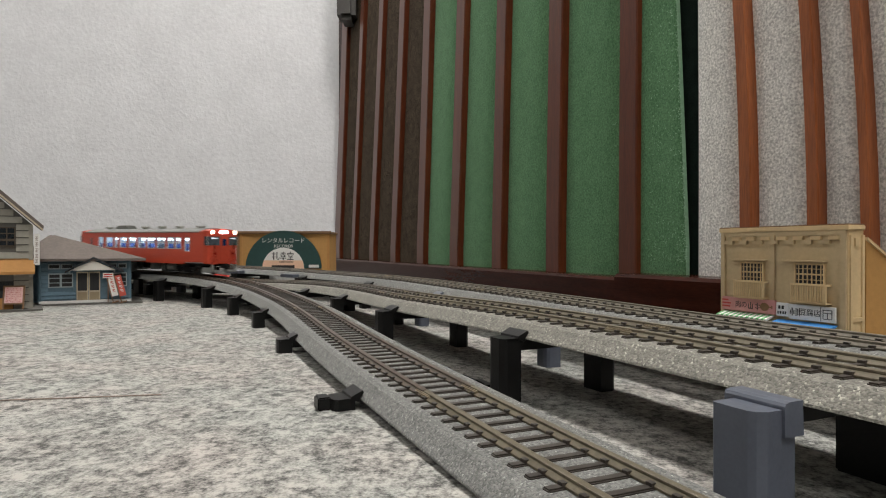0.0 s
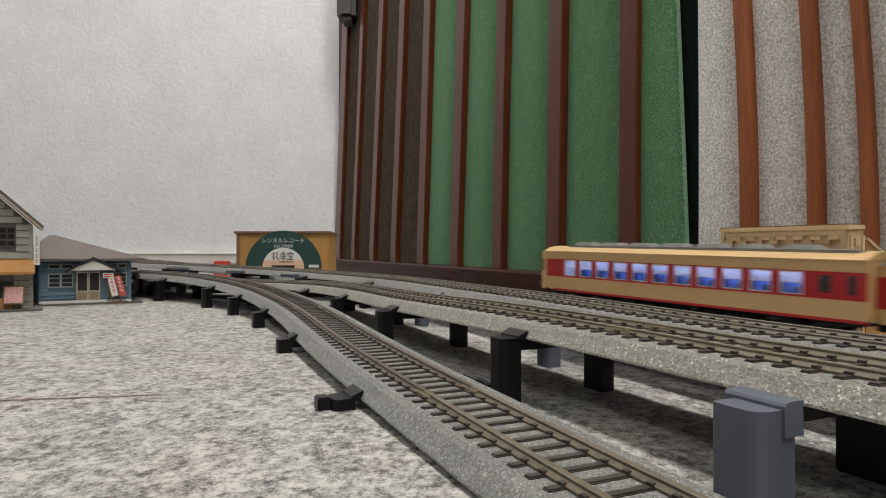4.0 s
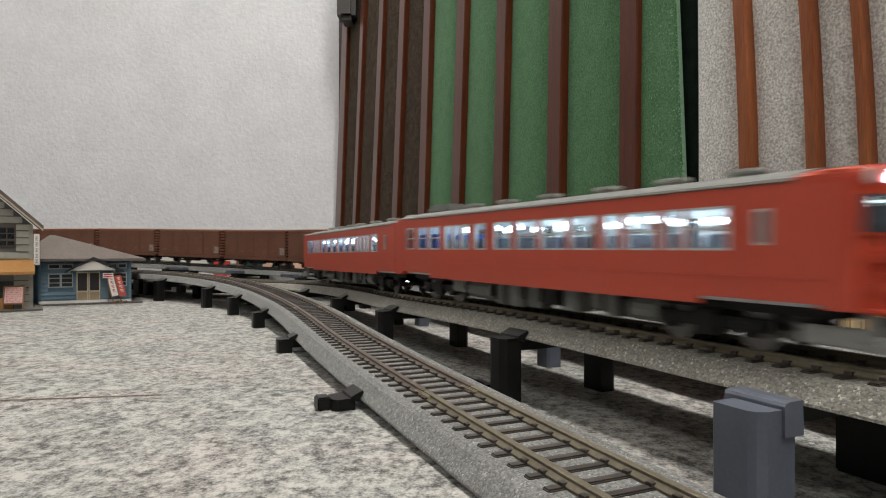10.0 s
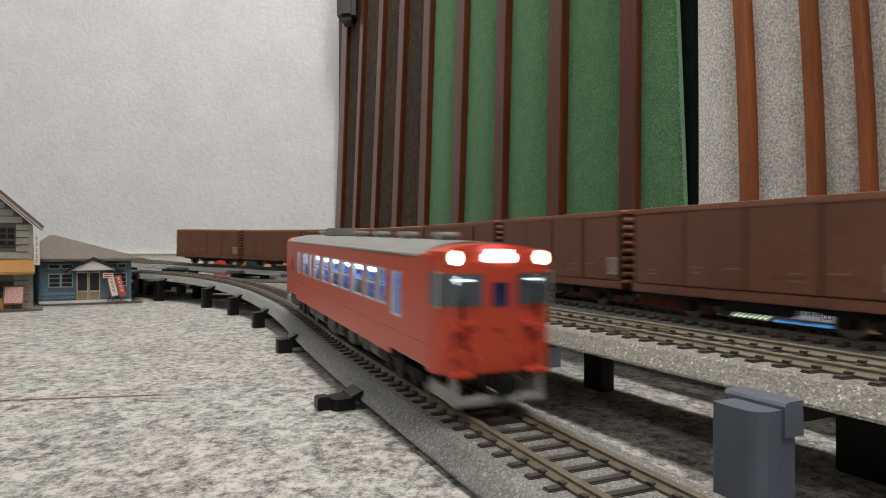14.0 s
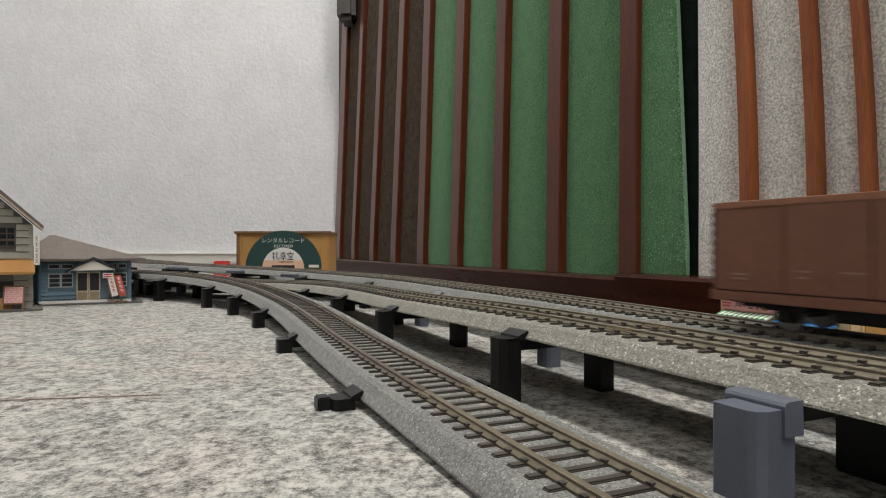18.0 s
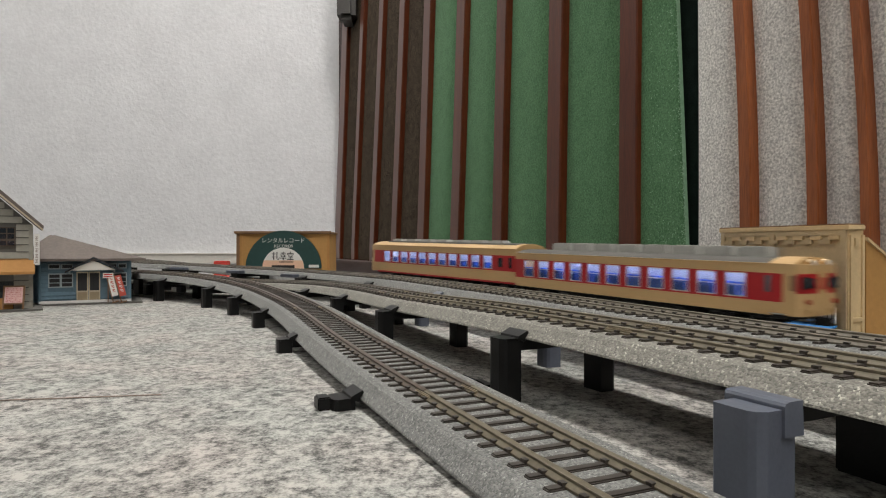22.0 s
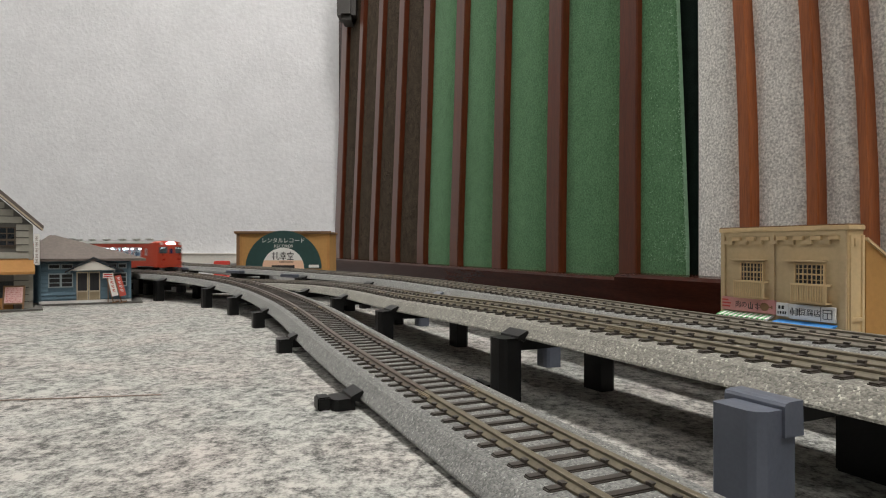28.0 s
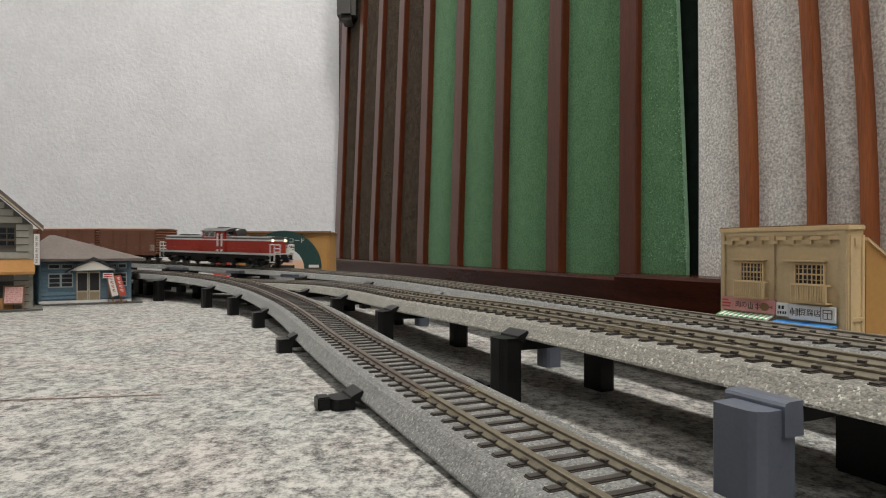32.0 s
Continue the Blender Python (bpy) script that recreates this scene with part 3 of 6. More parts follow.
WAGON_DARK = mat("dark_brown_wagon_end", (0.07, 0.024, 0.016), 0.55, vary=0.15, scale=90)
PLATE = mat("pale_grey_plate", (0.42, 0.37, 0.33), 0.6, vary=0.1, scale=200)
STENCIL = mat("faded_stencil_paint", (0.27, 0.16, 0.12), 0.6, vary=0.15, scale=200)
SEAT_BLUE = mat("blue_seat", (0.045, 0.12, 0.40), 0.6, vary=0.1, scale=120)
SEAT_BRIGHT = mat("bright_blue_seat", (0.05, 0.15, 0.52), 0.6, vary=0.1, scale=120)
SEAT_GREY = mat("grey_blue_seat", (0.07, 0.09, 0.12), 0.6, vary=0.12, scale=120)
INSIDE = mat("pale_car_interior", (0.55, 0.59, 0.61), 0.6, vary=0.05, scale=100)
LED_STRIP = mat("interior_light_strip", (1, 1, 1), 0.4, emit=2.3, emit_color=(0.78, 0.92, 1.0))
LED_SPOT = mat("interior_light_spot", (1, 1, 1), 0.4, emit=9.0, emit_color=(0.85, 0.96, 1.0))
LED_VIOLET = mat("cream_car_light_strip", (1, 1, 1), 0.4, emit=7.0, emit_color=(0.66, 0.66, 1.0))
HEADLAMP = mat("headlamp_lit", (1, 0.95, 0.85), 0.3, emit=7.0, emit_color=(1.0, 0.84, 0.62))
LOCO_LAMP = mat("warm_locomotive_lamp", (1, 0.9, 0.7), 0.3, emit=2.2, emit_color=(1.0, 0.8, 0.5))
CAB_GLOW = mat("cab_light_glow", (0.9, 1, 1), 0.3, emit=1.6, emit_color=(0.75, 0.95, 1.0))
HEAD_WHITE = mat("white_headlamp_lit", (1, 1, 1), 0.3, emit=12.0, emit_color=(0.80, 0.76, 1.0))
TAILLAMP = mat("red_tail_lens", (0.35, 0.02, 0.02), 0.25, vary=0.05)
SCREEN_GLASS = mat("cab_windscreen_glass", (0.075, 0.09, 0.105), 0.12, vary=0.3, scale=160, spec=0.8)
BLUE_GLASS = mat("dark_blue_door_glass", (0.012, 0.02, 0.085), 0.1, vary=0.15, scale=80, spec=0.7)
DARK_GLASS = mat("dark_cab_glass", (0.02, 0.026, 0.032), 0.08, vary=0.2, scale=80, spec=0.8)
CAB_PANE = mat("grey_reflecting_cab_glass", (0.14, 0.135, 0.12), 0.12, vary=0.2, scale=80, spec=0.7)
BEIGE_WINDOW = mat("brown_tinted_glass", (0.26, 0.15, 0.09), 0.15, vary=0.1, scale=80)
CLEAR_LENS = mat("unlit_lamp_lens", (0.7, 0.7, 0.66), 0.2, vary=0.05)


def pane_mat():
    m = bpy.data.materials.new("clear_window_pane")
    m.use_nodes = True
    nt = m.node_tree
    out = nt.nodes["Material Output"]
    nt.nodes.remove(nt.nodes["Principled BSDF"])
    tr = nt.nodes.new("ShaderNodeBsdfTransparent")
    tr.inputs[0].default_value = (0.86, 0.9, 0.93, 1)
    gl = nt.nodes.new("ShaderNodeBsdfGlossy")
    gl.inputs["Roughness"].default_value = 0.08
    mx = nt.nodes.new("ShaderNodeMixShader")
    mx.inputs[0].default_value = 0.10
    nt.links.new(tr.outputs[0], mx.inputs[1])
    nt.links.new(gl.outputs[0], mx.inputs[2])
    nt.links.new(mx.outputs[0], out.inputs["Surface"])
    return m


PANE = pane_mat()
ALU = mat("aluminium_window_frame", (0.62, 0.63, 0.62), 0.4, metal=0.6, vary=0.05, scale=200)


def side_with_openings(bm, x0, x1, z0, z1, wins, ya, yb):
    """One long side from x0 to x1, with an opening for each window (x, x, z, z); all openings keep clear of one another."""
    wins = sorted(wins)
    x = x0
    for a, b, c, d in wins:
        if a > x + 1e-6:
            mb(bm, x, a, ya, yb, z0, z1)
        mb(bm, a, b, ya, yb, z0, c)
        mb(bm, a, b, ya, yb, d, z1)
        x = b
    mb(bm, x, x1, ya, yb, z0, z1)
    bmesh.ops.remove_doubles(bm, verts=bm.verts[:], dist=1e-6)
    return bm


def bogie(parent, x, base=14.0, r=2.9, material=None):
    bm = bmesh.new()
    for s in (-1, 1):
        mb(bm, x - base / 2 - 3.0, x + base / 2 + 3.0, s * 6.6 - 0.6, s * 6.6 + 0.6, 2.6, 4.4, 0.2)
        for w in (-base / 2, base / 2):
            mb(bm, x + w - 1.3, x + w + 1.3, s * 6.8 - 0.8, s * 6.8 + 0.8, 1.9, 4.0, 0.2)
        mb(bm, x - 2.2, x + 2.2, s * 6.9 - 0.8, s * 6.9 + 0.8, 1.5, 5.2, 0.3)
    mb(bm, x - 2, x + 2, -6.4, 6.4, 3.0, 6.0)
    b = part("bogie", bm, material or UNDER_BLACK, parent)
    for w in (-base / 2, base / 2):
        bm = bmesh.new()
        for s in (-1, 1):
            mc(bm, (x + w, s * 4.0, r - 0.1), (x + w, s * 5.1, r - 0.1), r, 20)
        mc(bm, (x + w, -5.4, r - 0.1), (x + w, 5.4, r - 0.1), 0.6, 8)
        part("wheelset", bm, STEEL, b)
    return b


def under_boxes(parent, seed, x0, x1, material):
    """Tanks and cases of many sizes under the floor, with dark gaps between them."""
    rnd = random.Random(seed)
    for s in (-1, 1):
        x = x0
        while x < x1 - 3:
            w = min(rnd.choice((3.0, 4.5, 6.5, 9.0)) * rnd.uniform(0.85, 1.15), x1 - x)
            low, out = rnd.uniform(1.3, 3.6), rnd.uniform(6.6, 8.2)
            kind = rnd.random()
            bm = bmesh.new()
            if kind < 0.25:
                mc(bm, (x, s * 6.0, 4.0), (x + w, s * 6.0, 4.0), 1.9, 12)
            else:
                mb(bm, x, x + w, *ys(s, 3.4, out), low, 6.4, 0.3)
                if kind < 0.65:
                    for j in range(int(w // 1.5)):
                        mb(bm, x + 0.5 + j * 1.5, x + 1.1 + j * 1.5, *ys(s, out - 0.05, out + 0.15), low + 0.6, 5.6)
                else:
                    mb(bm, x + w * 0.2, x + w * 0.8, *ys(s, out - 0.05, out + 0.2), low + 0.8, 5.2, 0.08)
            part("underfloor_box", bm, material if kind < 0.8 else UNDER_BLACK, parent)
            if rnd.random() < 0.5:
                part("hanger", mbm(x + w + 0.3, x + w + 0.8, *ys(s, 6.8, 7.4), rnd.uniform(1.8, 3.2), 6.4), UNDER_BLACK, parent)
            x += w + rnd.uniform(0.8, 3.4)


def arch(w, z0, z1, n=12, e=2.6):
    """Outline of a car roof."""
    pts = []
    for i in range(n + 1):
        t = -1 + 2 * i / n
        pts.append((t * w, z0 + (z1 - z0) * (1 - abs(t) ** e)))
    return pts + [(w, z0 - 0.4), (-w, z0 - 0.4)]


def cap_outline(xe, s):
    """Plan of a car's rounded end; s: which way it points."""
    return [(s * (xe - 4.5), -9.75), (s * (xe - 1.6), -9.35), (s * (xe - 0.35), -6.6), (s * xe, -2.5), (s * xe, 2.5), (s * (xe - 0.35), 6.6), (s * (xe - 1.6), 9.35), (s * (xe - 4.5), 9.75)]


def windows_for(car, wins, y, sgn, blind=0.5, frame=True):
    """Framed panes in the side's openings."""
    for a, b, c, d in wins:
        bm = bmesh.new()
        t = 0.35
        for q in ((a, a + t, c, d), (b - t, b, c, d), (a + t, b - t, c, c + t), (a + t, b - t, d - t, d)):
            mb(bm, q[0], q[1], *ys(sgn, y - 0.25, y + 0.1), q[2], q[3])
        if b - a > 5.5:
            mb(bm, a + t, b - t, *ys(sgn, y - 0.2, y + 0.02), (c + d) / 2 - 0.15, (c + d) / 2 + 0.15)
        fr = part("window_frame", bm, ALU, car)
        part("pane", mbm(a + t, b - t, *ys(sgn, y - 0.12, y - 0.04), c + t, d - t), PANE, fr)


def red_railcar(lit_head, ends, spots, cooler, wins, cab_win, L, vents, flat=0):
    """An orange-red diesel railcar with a cab at each end."""
    car = thing("railcar", "orange-red model diesel railcar, windows lit, on the track", "model train", None, "red railcars")
    W = 9.75
    xe = L / 2
    wide = L < 135
    wins = [(a, b, 13.5, 19.5) for a, b in wins] + [(cab_win[0], cab_win[1], 14.2 if wide else 12.4, 18.8 if wide else 19.4)]
    for s in (-1, 1):
        body = part("side_wall", side_with_openings(bmesh.new(), -xe + 4.5, xe - 4.5, 7.2, 22.3, wins, *ys(s, W - 0.45, W + 0.0)), RED, car)
        part("lower_skirt", mbm(-xe + 22, xe - 22, *ys(s, W - 0.45, W), 6.1, 7.2), RED, body)
        part("beading", mbm(-xe + 4.5, xe - 4.5, *ys(s, W - 0.05, W + 0.14), 10.0, 10.25), RED, body)
        part("lining", side_with_openings(bmesh.new(), -xe + 8, xe - 8, 8.0, 22.0, wins, s * (W - 0.66) - 0.1, s * (W - 0.66) + 0.1), INSIDE, body, "pale interior lining")
    for s in (-1, 1):
        bm = bmesh.new()
        mb(bm, -xe + 8, xe - 8, s * (W + 0.02), s * (W + 0.4), 22.0, 22.35)
        part("rain_gutter", bm, ROOF_LIGHT, car)
        windows_for(car, wins, W, s)
        for x in (() if wide else (-52.6,)):
            bm = bmesh.new()
            mb(bm, x - 4.0, x + 2.2, *ys(s, W - 0.12, W + 0.06), 7.6, 20.0, 0.3)
            d = part("door", bm, RED, car)
            part("window_pane", mbm(x - 2.2, x + 0.4, *ys(s, W - 0.1, W + 0.1), 13.6, 18.8, 0.3), DARK_GLASS, d)
    # cab ends
    if flat:
        bm = mbm(*ys(flat, xe - 4.5, xe + 0.4), -W, W, 6.6, 22.3, 0.25)
        end = part("plain_end", bm, RED, car)
        part("gangway", mbm(*ys(flat, xe + 0.3, xe + 1.4), -3.0, 3.0, 7.0, 20.4, 0.3), UNDER_BLACK, end)
        part("end_roof", mp(bmesh.new(), arch(W - 0.1, 22.2, 24.0), "x", *ys(flat, xe - 9.0, xe + 0.2)), ROOF_GREY, end)
        part("coupler", mbm(*ys(flat, xe - 2, xe + 2.0), -1.2, 1.2, 3.8, 6.0, 0.2), UNDER_BLACK, end)
    for s in ((-flat,) if flat else (-1, 1)):
        bm = bmesh.new()
        mp(bm, cap_outline(xe, s), "z", 6.6, 21.4)
        mp(bm, [(x * 0.997 if abs(x) > xe - 3 else x, y * 0.97) for x, y in cap_outline(xe - 0.4, s)], "z", 21.35, 22.8)
        mp(bm, arch(9.3, 22.4, 23.8), "x", s * (xe - 9.5), s * (xe - 2.2))
        cab = part("cab_end", bm, RED, car)
        for y in (-5.6, 5.6):
            g = math.copysign(1, y)
            def wrap(o, a, b):
                if wide:
                    return [(s * (xe - 0.85 + o), g * (8.5 + a)), (s * (xe - 0.3 + o), g * 6.6), (s * (xe + o), g * (2.9 - b)), (s * (xe - 1.2), g * (2.9 - b)), (s * (xe - 1.8), g * 8.0)]
                return [(s * (xe - 3.6 - a), g * (9.7 + o)), (s * (xe - 1.55 + o), g * (9.4 + o)), (s * (xe - 0.3 + o), g * 6.6), (s * (xe + o), g * (2.9 - b)), (s * (xe - 1.2), g * (2.9 - b)), (s * (xe - 4.2), g * 9.0)]
            wf = part("windscreen_frame", mp(bmesh.new(), wrap(0.12, 0.3, 0.3), "z", 15.2, 20.3), RED, cab)
            part("windscreen", mp(bmesh.new(), wrap(0.2, 0.0, 0.0), "z", 15.6, 19.9), SCREEN_GLASS, wf)
            if not wide:
                part("screen_pillar", mbm(s * (xe - 1.6) - 0.35, s * (xe - 1.6) + 0.35, g * 9.25 - 0.35, g * 9.25 + 0.35, 15.4, 20.2), ROOF_LIGHT, wf)
            if (lit_head == "pair" and s > 0) or (lit_head == "mid" and s == ends):
                part("cab_light", mbm(s * xe - 1.0, s * xe + 0.27, y - 1.9, y + 1.7, 18.5, 19.6, 0.45), CAB_GLOW, wf)
            part("tail_lamp", mc(bmesh.new(), (s * (xe - 0.5), y, 11.6), (s * (xe + 0.3), y, 11.6), 0.6), TAILLAMP, cab)
            hl = part("lamp_bezel", mc(bmesh.new(), (s * (xe - 2.5), y * 1.27, 22.0), (s * (xe - 0.35), y * 1.27, 22.0), 1.15, 16), RED, cab)
            on = lit_head == "pair" and s > 0
            part("headlamp", mc(bmesh.new(), (s * (xe - 1.6), y * 1.27, 22.0), (s * (xe - 0.15), y * 1.27, 22.0), 0.95, 16), HEADLAMP if on else CLEAR_LENS, hl)
        part("end_door", mbm(s * xe - 0.4, s * xe + 0.12, -2.3, 2.3, 7.4, 19.8, 0.3), RED, cab)
        part("door_window", mbm(s * xe - 0.4, s * xe + 0.22, -1.6, 1.6, 15.2, 19.0, 0.3), BLUE_GLASS, cab)
        on_mid = (lit_head == "pair" and s > 0) or (lit_head == "mid" and s == ends)
        w = 3.2 if lit_head == "mid" else 2.6
        part("roof_lamp", mbm(s * xe - 1.0, s * xe + 0.25, -w, w, 20.9, 23.1, 0.6), HEAD_WHITE if on_mid else CLEAR_LENS, cab)
        bm = bmesh.new()
        mb(bm, s * xe - 1.5, s * xe + 0.7, -7.6, 7.6, 2.0, 3.2, 0.3)
        for y in (-7.0, 7.0):
            mb(bm, s * xe - 1.2, s * xe + 0.2, y - 0.6, y + 0.6, 3.0, 6.7, 0.2)
            mb(bm, s * xe - 9.0, s * xe - 1.0, y - 0.5, y + 0.5, 2.2, 4.6, 0.2)
        part("snow_guard", bm, GUARD_GREY, cab)
        bm = bmesh.new()
        mb(bm, s * xe - 2, s * xe + 3.0, -1.0, 1.0, 4.2, 6.0, 0.2)
        mb(bm, s * xe + 1.6 if s > 0 else s * xe - 3.4, s * xe + 3.4 if s > 0 else s * xe - 1.6, -1.6, 1.6, 3.8, 6.4, 0.3)
        part("coupler", bm, UNDER_BLACK, cab)
        bm = bmesh.new()
        for y in (-7.8, 7.8):
            mc(bm, (s * (xe + 0.25), y, 8.0), (s * (xe + 0.25), y, 13.0), 0.14, 6)
        for y in (-3.6, 3.6):
            mb(bm, s * xe - 0.2, s * xe + 0.35, y - 0.5, y + 0.5, 7.6, 9.0, 0.1)
        part("grab_rails", bm, RED, cab)
        for y, z, a, c in ((-6.9, 12.6, 0.9, 0.5), (-5.0, 13.2, 1.2, 0.35), (-7.6, 9.4, 0.7, 0.6), (-6.0, 9.0, 0.6, 0.8), (-4.6, 10.2, 0.5, 0.5), (4.8, 12.9, 1.0, 0.4), (6.8, 12.2, 0.8, 0.6), (7.4, 9.8, 0.7, 0.7), (5.6, 9.0, 0.8, 0.6), (4.2, 8.2, 0.5, 0.5), (-0.2, 12.6, 0.8, 0.25), (1.6, 11.0, 0.4, 0.4)):
            part("jumper_box", mbm(s * xe - 0.6, s * xe + 0.4, y - a, y + a, z - c, z + c, 0.15), RED, cab)
        for y in (-6.2, 6.2):
            part("foot_step", mbm(s * xe - 0.8, s * xe + 1.0, y - 1.8, y + 1.8, 6.3, 6.9, 0.2), RED, cab)
            part("screen_wiper", mbm(s * xe + 0.1, s * xe + 0.35, y - 0.15, y + 0.15, 14.0, 16.6), UNDER_BLACK, cab)
    # roof and what stands on it
    bm = mp(bmesh.new(), arch(W, 22.2, 24.1), "x", -xe + 8, xe - 8)
    roof = part("roof", bm, ROOF_GREY, car, smooth=False)
    for x in vents:
        bm = bmesh.new()
        mb(bm, x - 1.8, x + 1.8, -1.2, 1.2, 23.6, 24.7, 0.2)
        mb(bm, x - 2.7, x + 2.7, -1.7, 1.7, 24.6, 25.4, 0.3)
        part("roof_vent", bm, ROOF_LIGHT, roof)
    if cooler is not None:
        bm = bmesh.new()
        mb(bm, cooler - 6.5, cooler + 6.5, -3.6, 3.6, 23.4, 25.9, 0.8)
        for j in range(4):
            mb(bm, cooler - 5.6 + j * 3.0, cooler - 3.8 + j * 3.0, -2.6, 2.6, 25.8, 26.1, 0.2)
        part("roof_tank", bm, ROOF_GREY, roof)
    # inside
    bm = mbm(-xe + 6, xe - 6, -9.0, 9.0, 6.7, 8.0)
    mb(bm, 13.4 - xe - 0.6, 13.4 - xe, -9.0, 9.0, 8, 22)
    mb(bm, xe - (16.6 if wide else 10), xe - (16.0 if wide else 9.4), -9.0, 9.0, 8, 22)
    part("interior", bm, INSIDE, car)
    for i in range(12):
        bm = bmesh.new()
        for s in (-1, 1):
            top = 17.6 if wide and i < 2 else 16.0
            mb(bm, -54 + 8.0 * i, (-50.6 if wide and i < 2 else -51.4) + 8.0 * i, s * 5.6 - 2.9, s * 5.6 + 2.9, 8.0, top, 0.4)
            mb(bm, -54 + 8.0 * i, -48.4 + 8.0 * i, s * 5.6 - 2.9, s * 5.6 + 2.9, 8.0, 13.2 if wide else 14.4, 0.4)
        part("seat_row", bm, SEAT_BLUE if i < 2 or (not wide and i % 3) else SEAT_GREY, car)
    part("light_strip", mbm(-xe + 9, xe - (16.8 if wide else 10.2), -7.0, 7.0, 21.2, 21.7), LED_STRIP, car)
    for x in spots:
        bm = bmesh.new()
        for s in (-1, 1):
            mb(bm, x - 2.0, x + 2.0, s * 6.2 - 1.0, s * 6.2 + 1.0, 17.8, 18.9, 0.45)
        part("light_spot", bm, LED_SPOT, car)
    if wide and ends < 0:
        part("tail_glow", mbm(xe - 2.6, xe - 1.8, -6.9, -6.5, 4.1, 4.4, 0.1), LED_SPOT, car, "small white light leaking under the end")
    for x in (23 - xe, xe - 23):
        bogie(car, x, 14)
    under_boxes(car, 5, -34, 34, UNDER_GREY)
    part("underframe", mbm(-xe + 5, xe - 5, -6.0, 6.0, 5.2, 6.7), UNDER_BLACK, car)
    return car


def cream_railcar(high, units, shoulder, first, pitch, fill):
    """A cream and red express railcar; high: height of the roof units."""
    car = thing("railcar", "cream and red model express railcar with violet-blue lit windows", "model train", None, "cream and red railcars")
    W, xb, xe = 9.75, 64.0, 67.0
    low, top = (12.5, 18.8) if shoulder else (11.0, 18.9)
    band0, band1 = low - 0.6, top + 0.3
    wins = [(first + pitch * i, first + pitch * (i + fill), low, top) for i in range(11)]
    door = (52.2, 56.4) if shoulder else (54.2, 60.6)
    for s in (-1, 1):
        bm = mbm(-xb, xe - 4, *ys(s, W - 0.45, W), 7.0, band0)
        mb(bm, xe - 5.4, xe - 4, *ys(s, W - 0.45, W), band0, band1)
        part("cream_side", bm, CREAM, car, "cream-painted side")
        part("eaves_panel", mbm(-xb, xe - 4, *ys(s, W - 0.45, W), band1, 22.3), CREAM, car)
    bm = bmesh.new()
    for s in (-1, 1):
        side_with_openings(bm, -xb, xe - 5.4, band0, band1, wins, *ys(s, W - 0.45, W + 0.02))
    part("window_band", bm, RED_DEEP, car, "deep red window band")
    bm = bmesh.new()
    for s in (-1, 1):
        mb(bm, -xb, xe - 9, *ys(s, W - 0.45, W + 0.02), 6.2, 7.0)
    part("skirt", bm, RED_DEEP if shoulder else CREAM, car)
    for s in (-1, 1):
        windows_for(car, wins, W + 0.02, s)
        d = part("door", mbm(door[0], door[1], *ys(s, W - 0.1, W + 0.1), band0, band1, 0.2), RED_DEEP, car)
        part("door_foot", mbm(door[0], door[1], *ys(s, W - 0.1, W + 0.1), 7.2, band0 - 0.02, 0.2), CREAM, d)
        part("door_window", mbm(door[0] + 2.0, door[1] - 2.4, *ys(s, W - 0.1, W + 0.16), 13.2, 18.6, 0.2), SCREEN_GLASS, d)
        if shoulder:
            d = part("door", mbm(-62.4, -58.6, *ys(s, W - 0.1, W + 0.1), band0, band1, 0.2), RED_DEEP, car)
            part("door_window", mbm(-61.6, -59.4, *ys(s, W - 0.1, W + 0.16), 13.2, 18.4, 0.2), DARK_GLASS, d)
            part("small_window", mbm(-55.2, -52.0, *ys(s, W - 0.1, W + 0.16), 13.6, 18.0, 0.2), DARK_GLASS, car)
    # the cab
    bm = bmesh.new()
    mp(bm, cap_outline(xe, 1), "z", 6.4, 13.3)
    mp(bm, cap_outline(xe - 0.25, 1), "z", 13.3, 22.2)
    mp(bm, arch(9.4, 22.0, 24.3), "x", xe - 10, xe - 2.4)
    cab = part("cab_end", bm, CREAM, car)
    part("window_surround", mp(bmesh.new(), [(xe - 1.7, -9.32), (xe - 0.45, -6.7), (xe - 0.1, -2.5), (xe - 0.1, 2.5), (xe - 0.45, 6.7), (xe - 1.7, 9.32)], "z", 13.3, 19.3), RED_DEEP, cab)
    for y in (-5.7, 5.7):
        part("windscreen", mbm(xe - 1.2, xe + 0.02, y - 2.7, y + 2.5, 14.6, 18.4, 0.4), DARK_GLASS, cab)
        part("corner_window", mbm(xe - 3.6, xe - 1.6, y * 1.66 - 0.16, y * 1.66 + 0.16, 14.0, 18.8, 0.15), BEIGE_WINDOW, cab)
        part("tail_lamp", mc(bmesh.new(), (xe - 0.6, y * 1.1, 10.8), (xe + 0.3, y * 1.1, 10.8), 0.8, 12), TAILLAMP, cab)
    bm = bmesh.new()
    mb(bm, xe - 0.4, xe + 0.16, -2.2, 2.2, 6.8, 20.4, 0.3)
    part("end_door", bm, CREAM, cab)
    part("door_window", mbm(xe - 0.4, xe + 0.24, -1.4, 1.4, 14.4, 18.4, 0.2), RED_DEEP, cab)
    for y in (-3.4, 3.4):
        part("headlamp", mc(bmesh.new(), (xe - 3.0, y, 22.6), (xe - 0.4, y, 22.6), 1.15, 14), CREAM, cab)
        part("lens", mc(bmesh.new(), (xe - 0.6, y, 22.6), (xe - 0.3, y, 22.6), 0.85, 14), CLEAR_LENS, cab)
    for y in (-6.5, -3.2, 3.2, 6.5):
        part("jumper_box", mbm(xe - 0.3, xe + 0.4, y - 0.5, y + 0.5, 7.0, 8.6, 0.15), CREAM, cab)
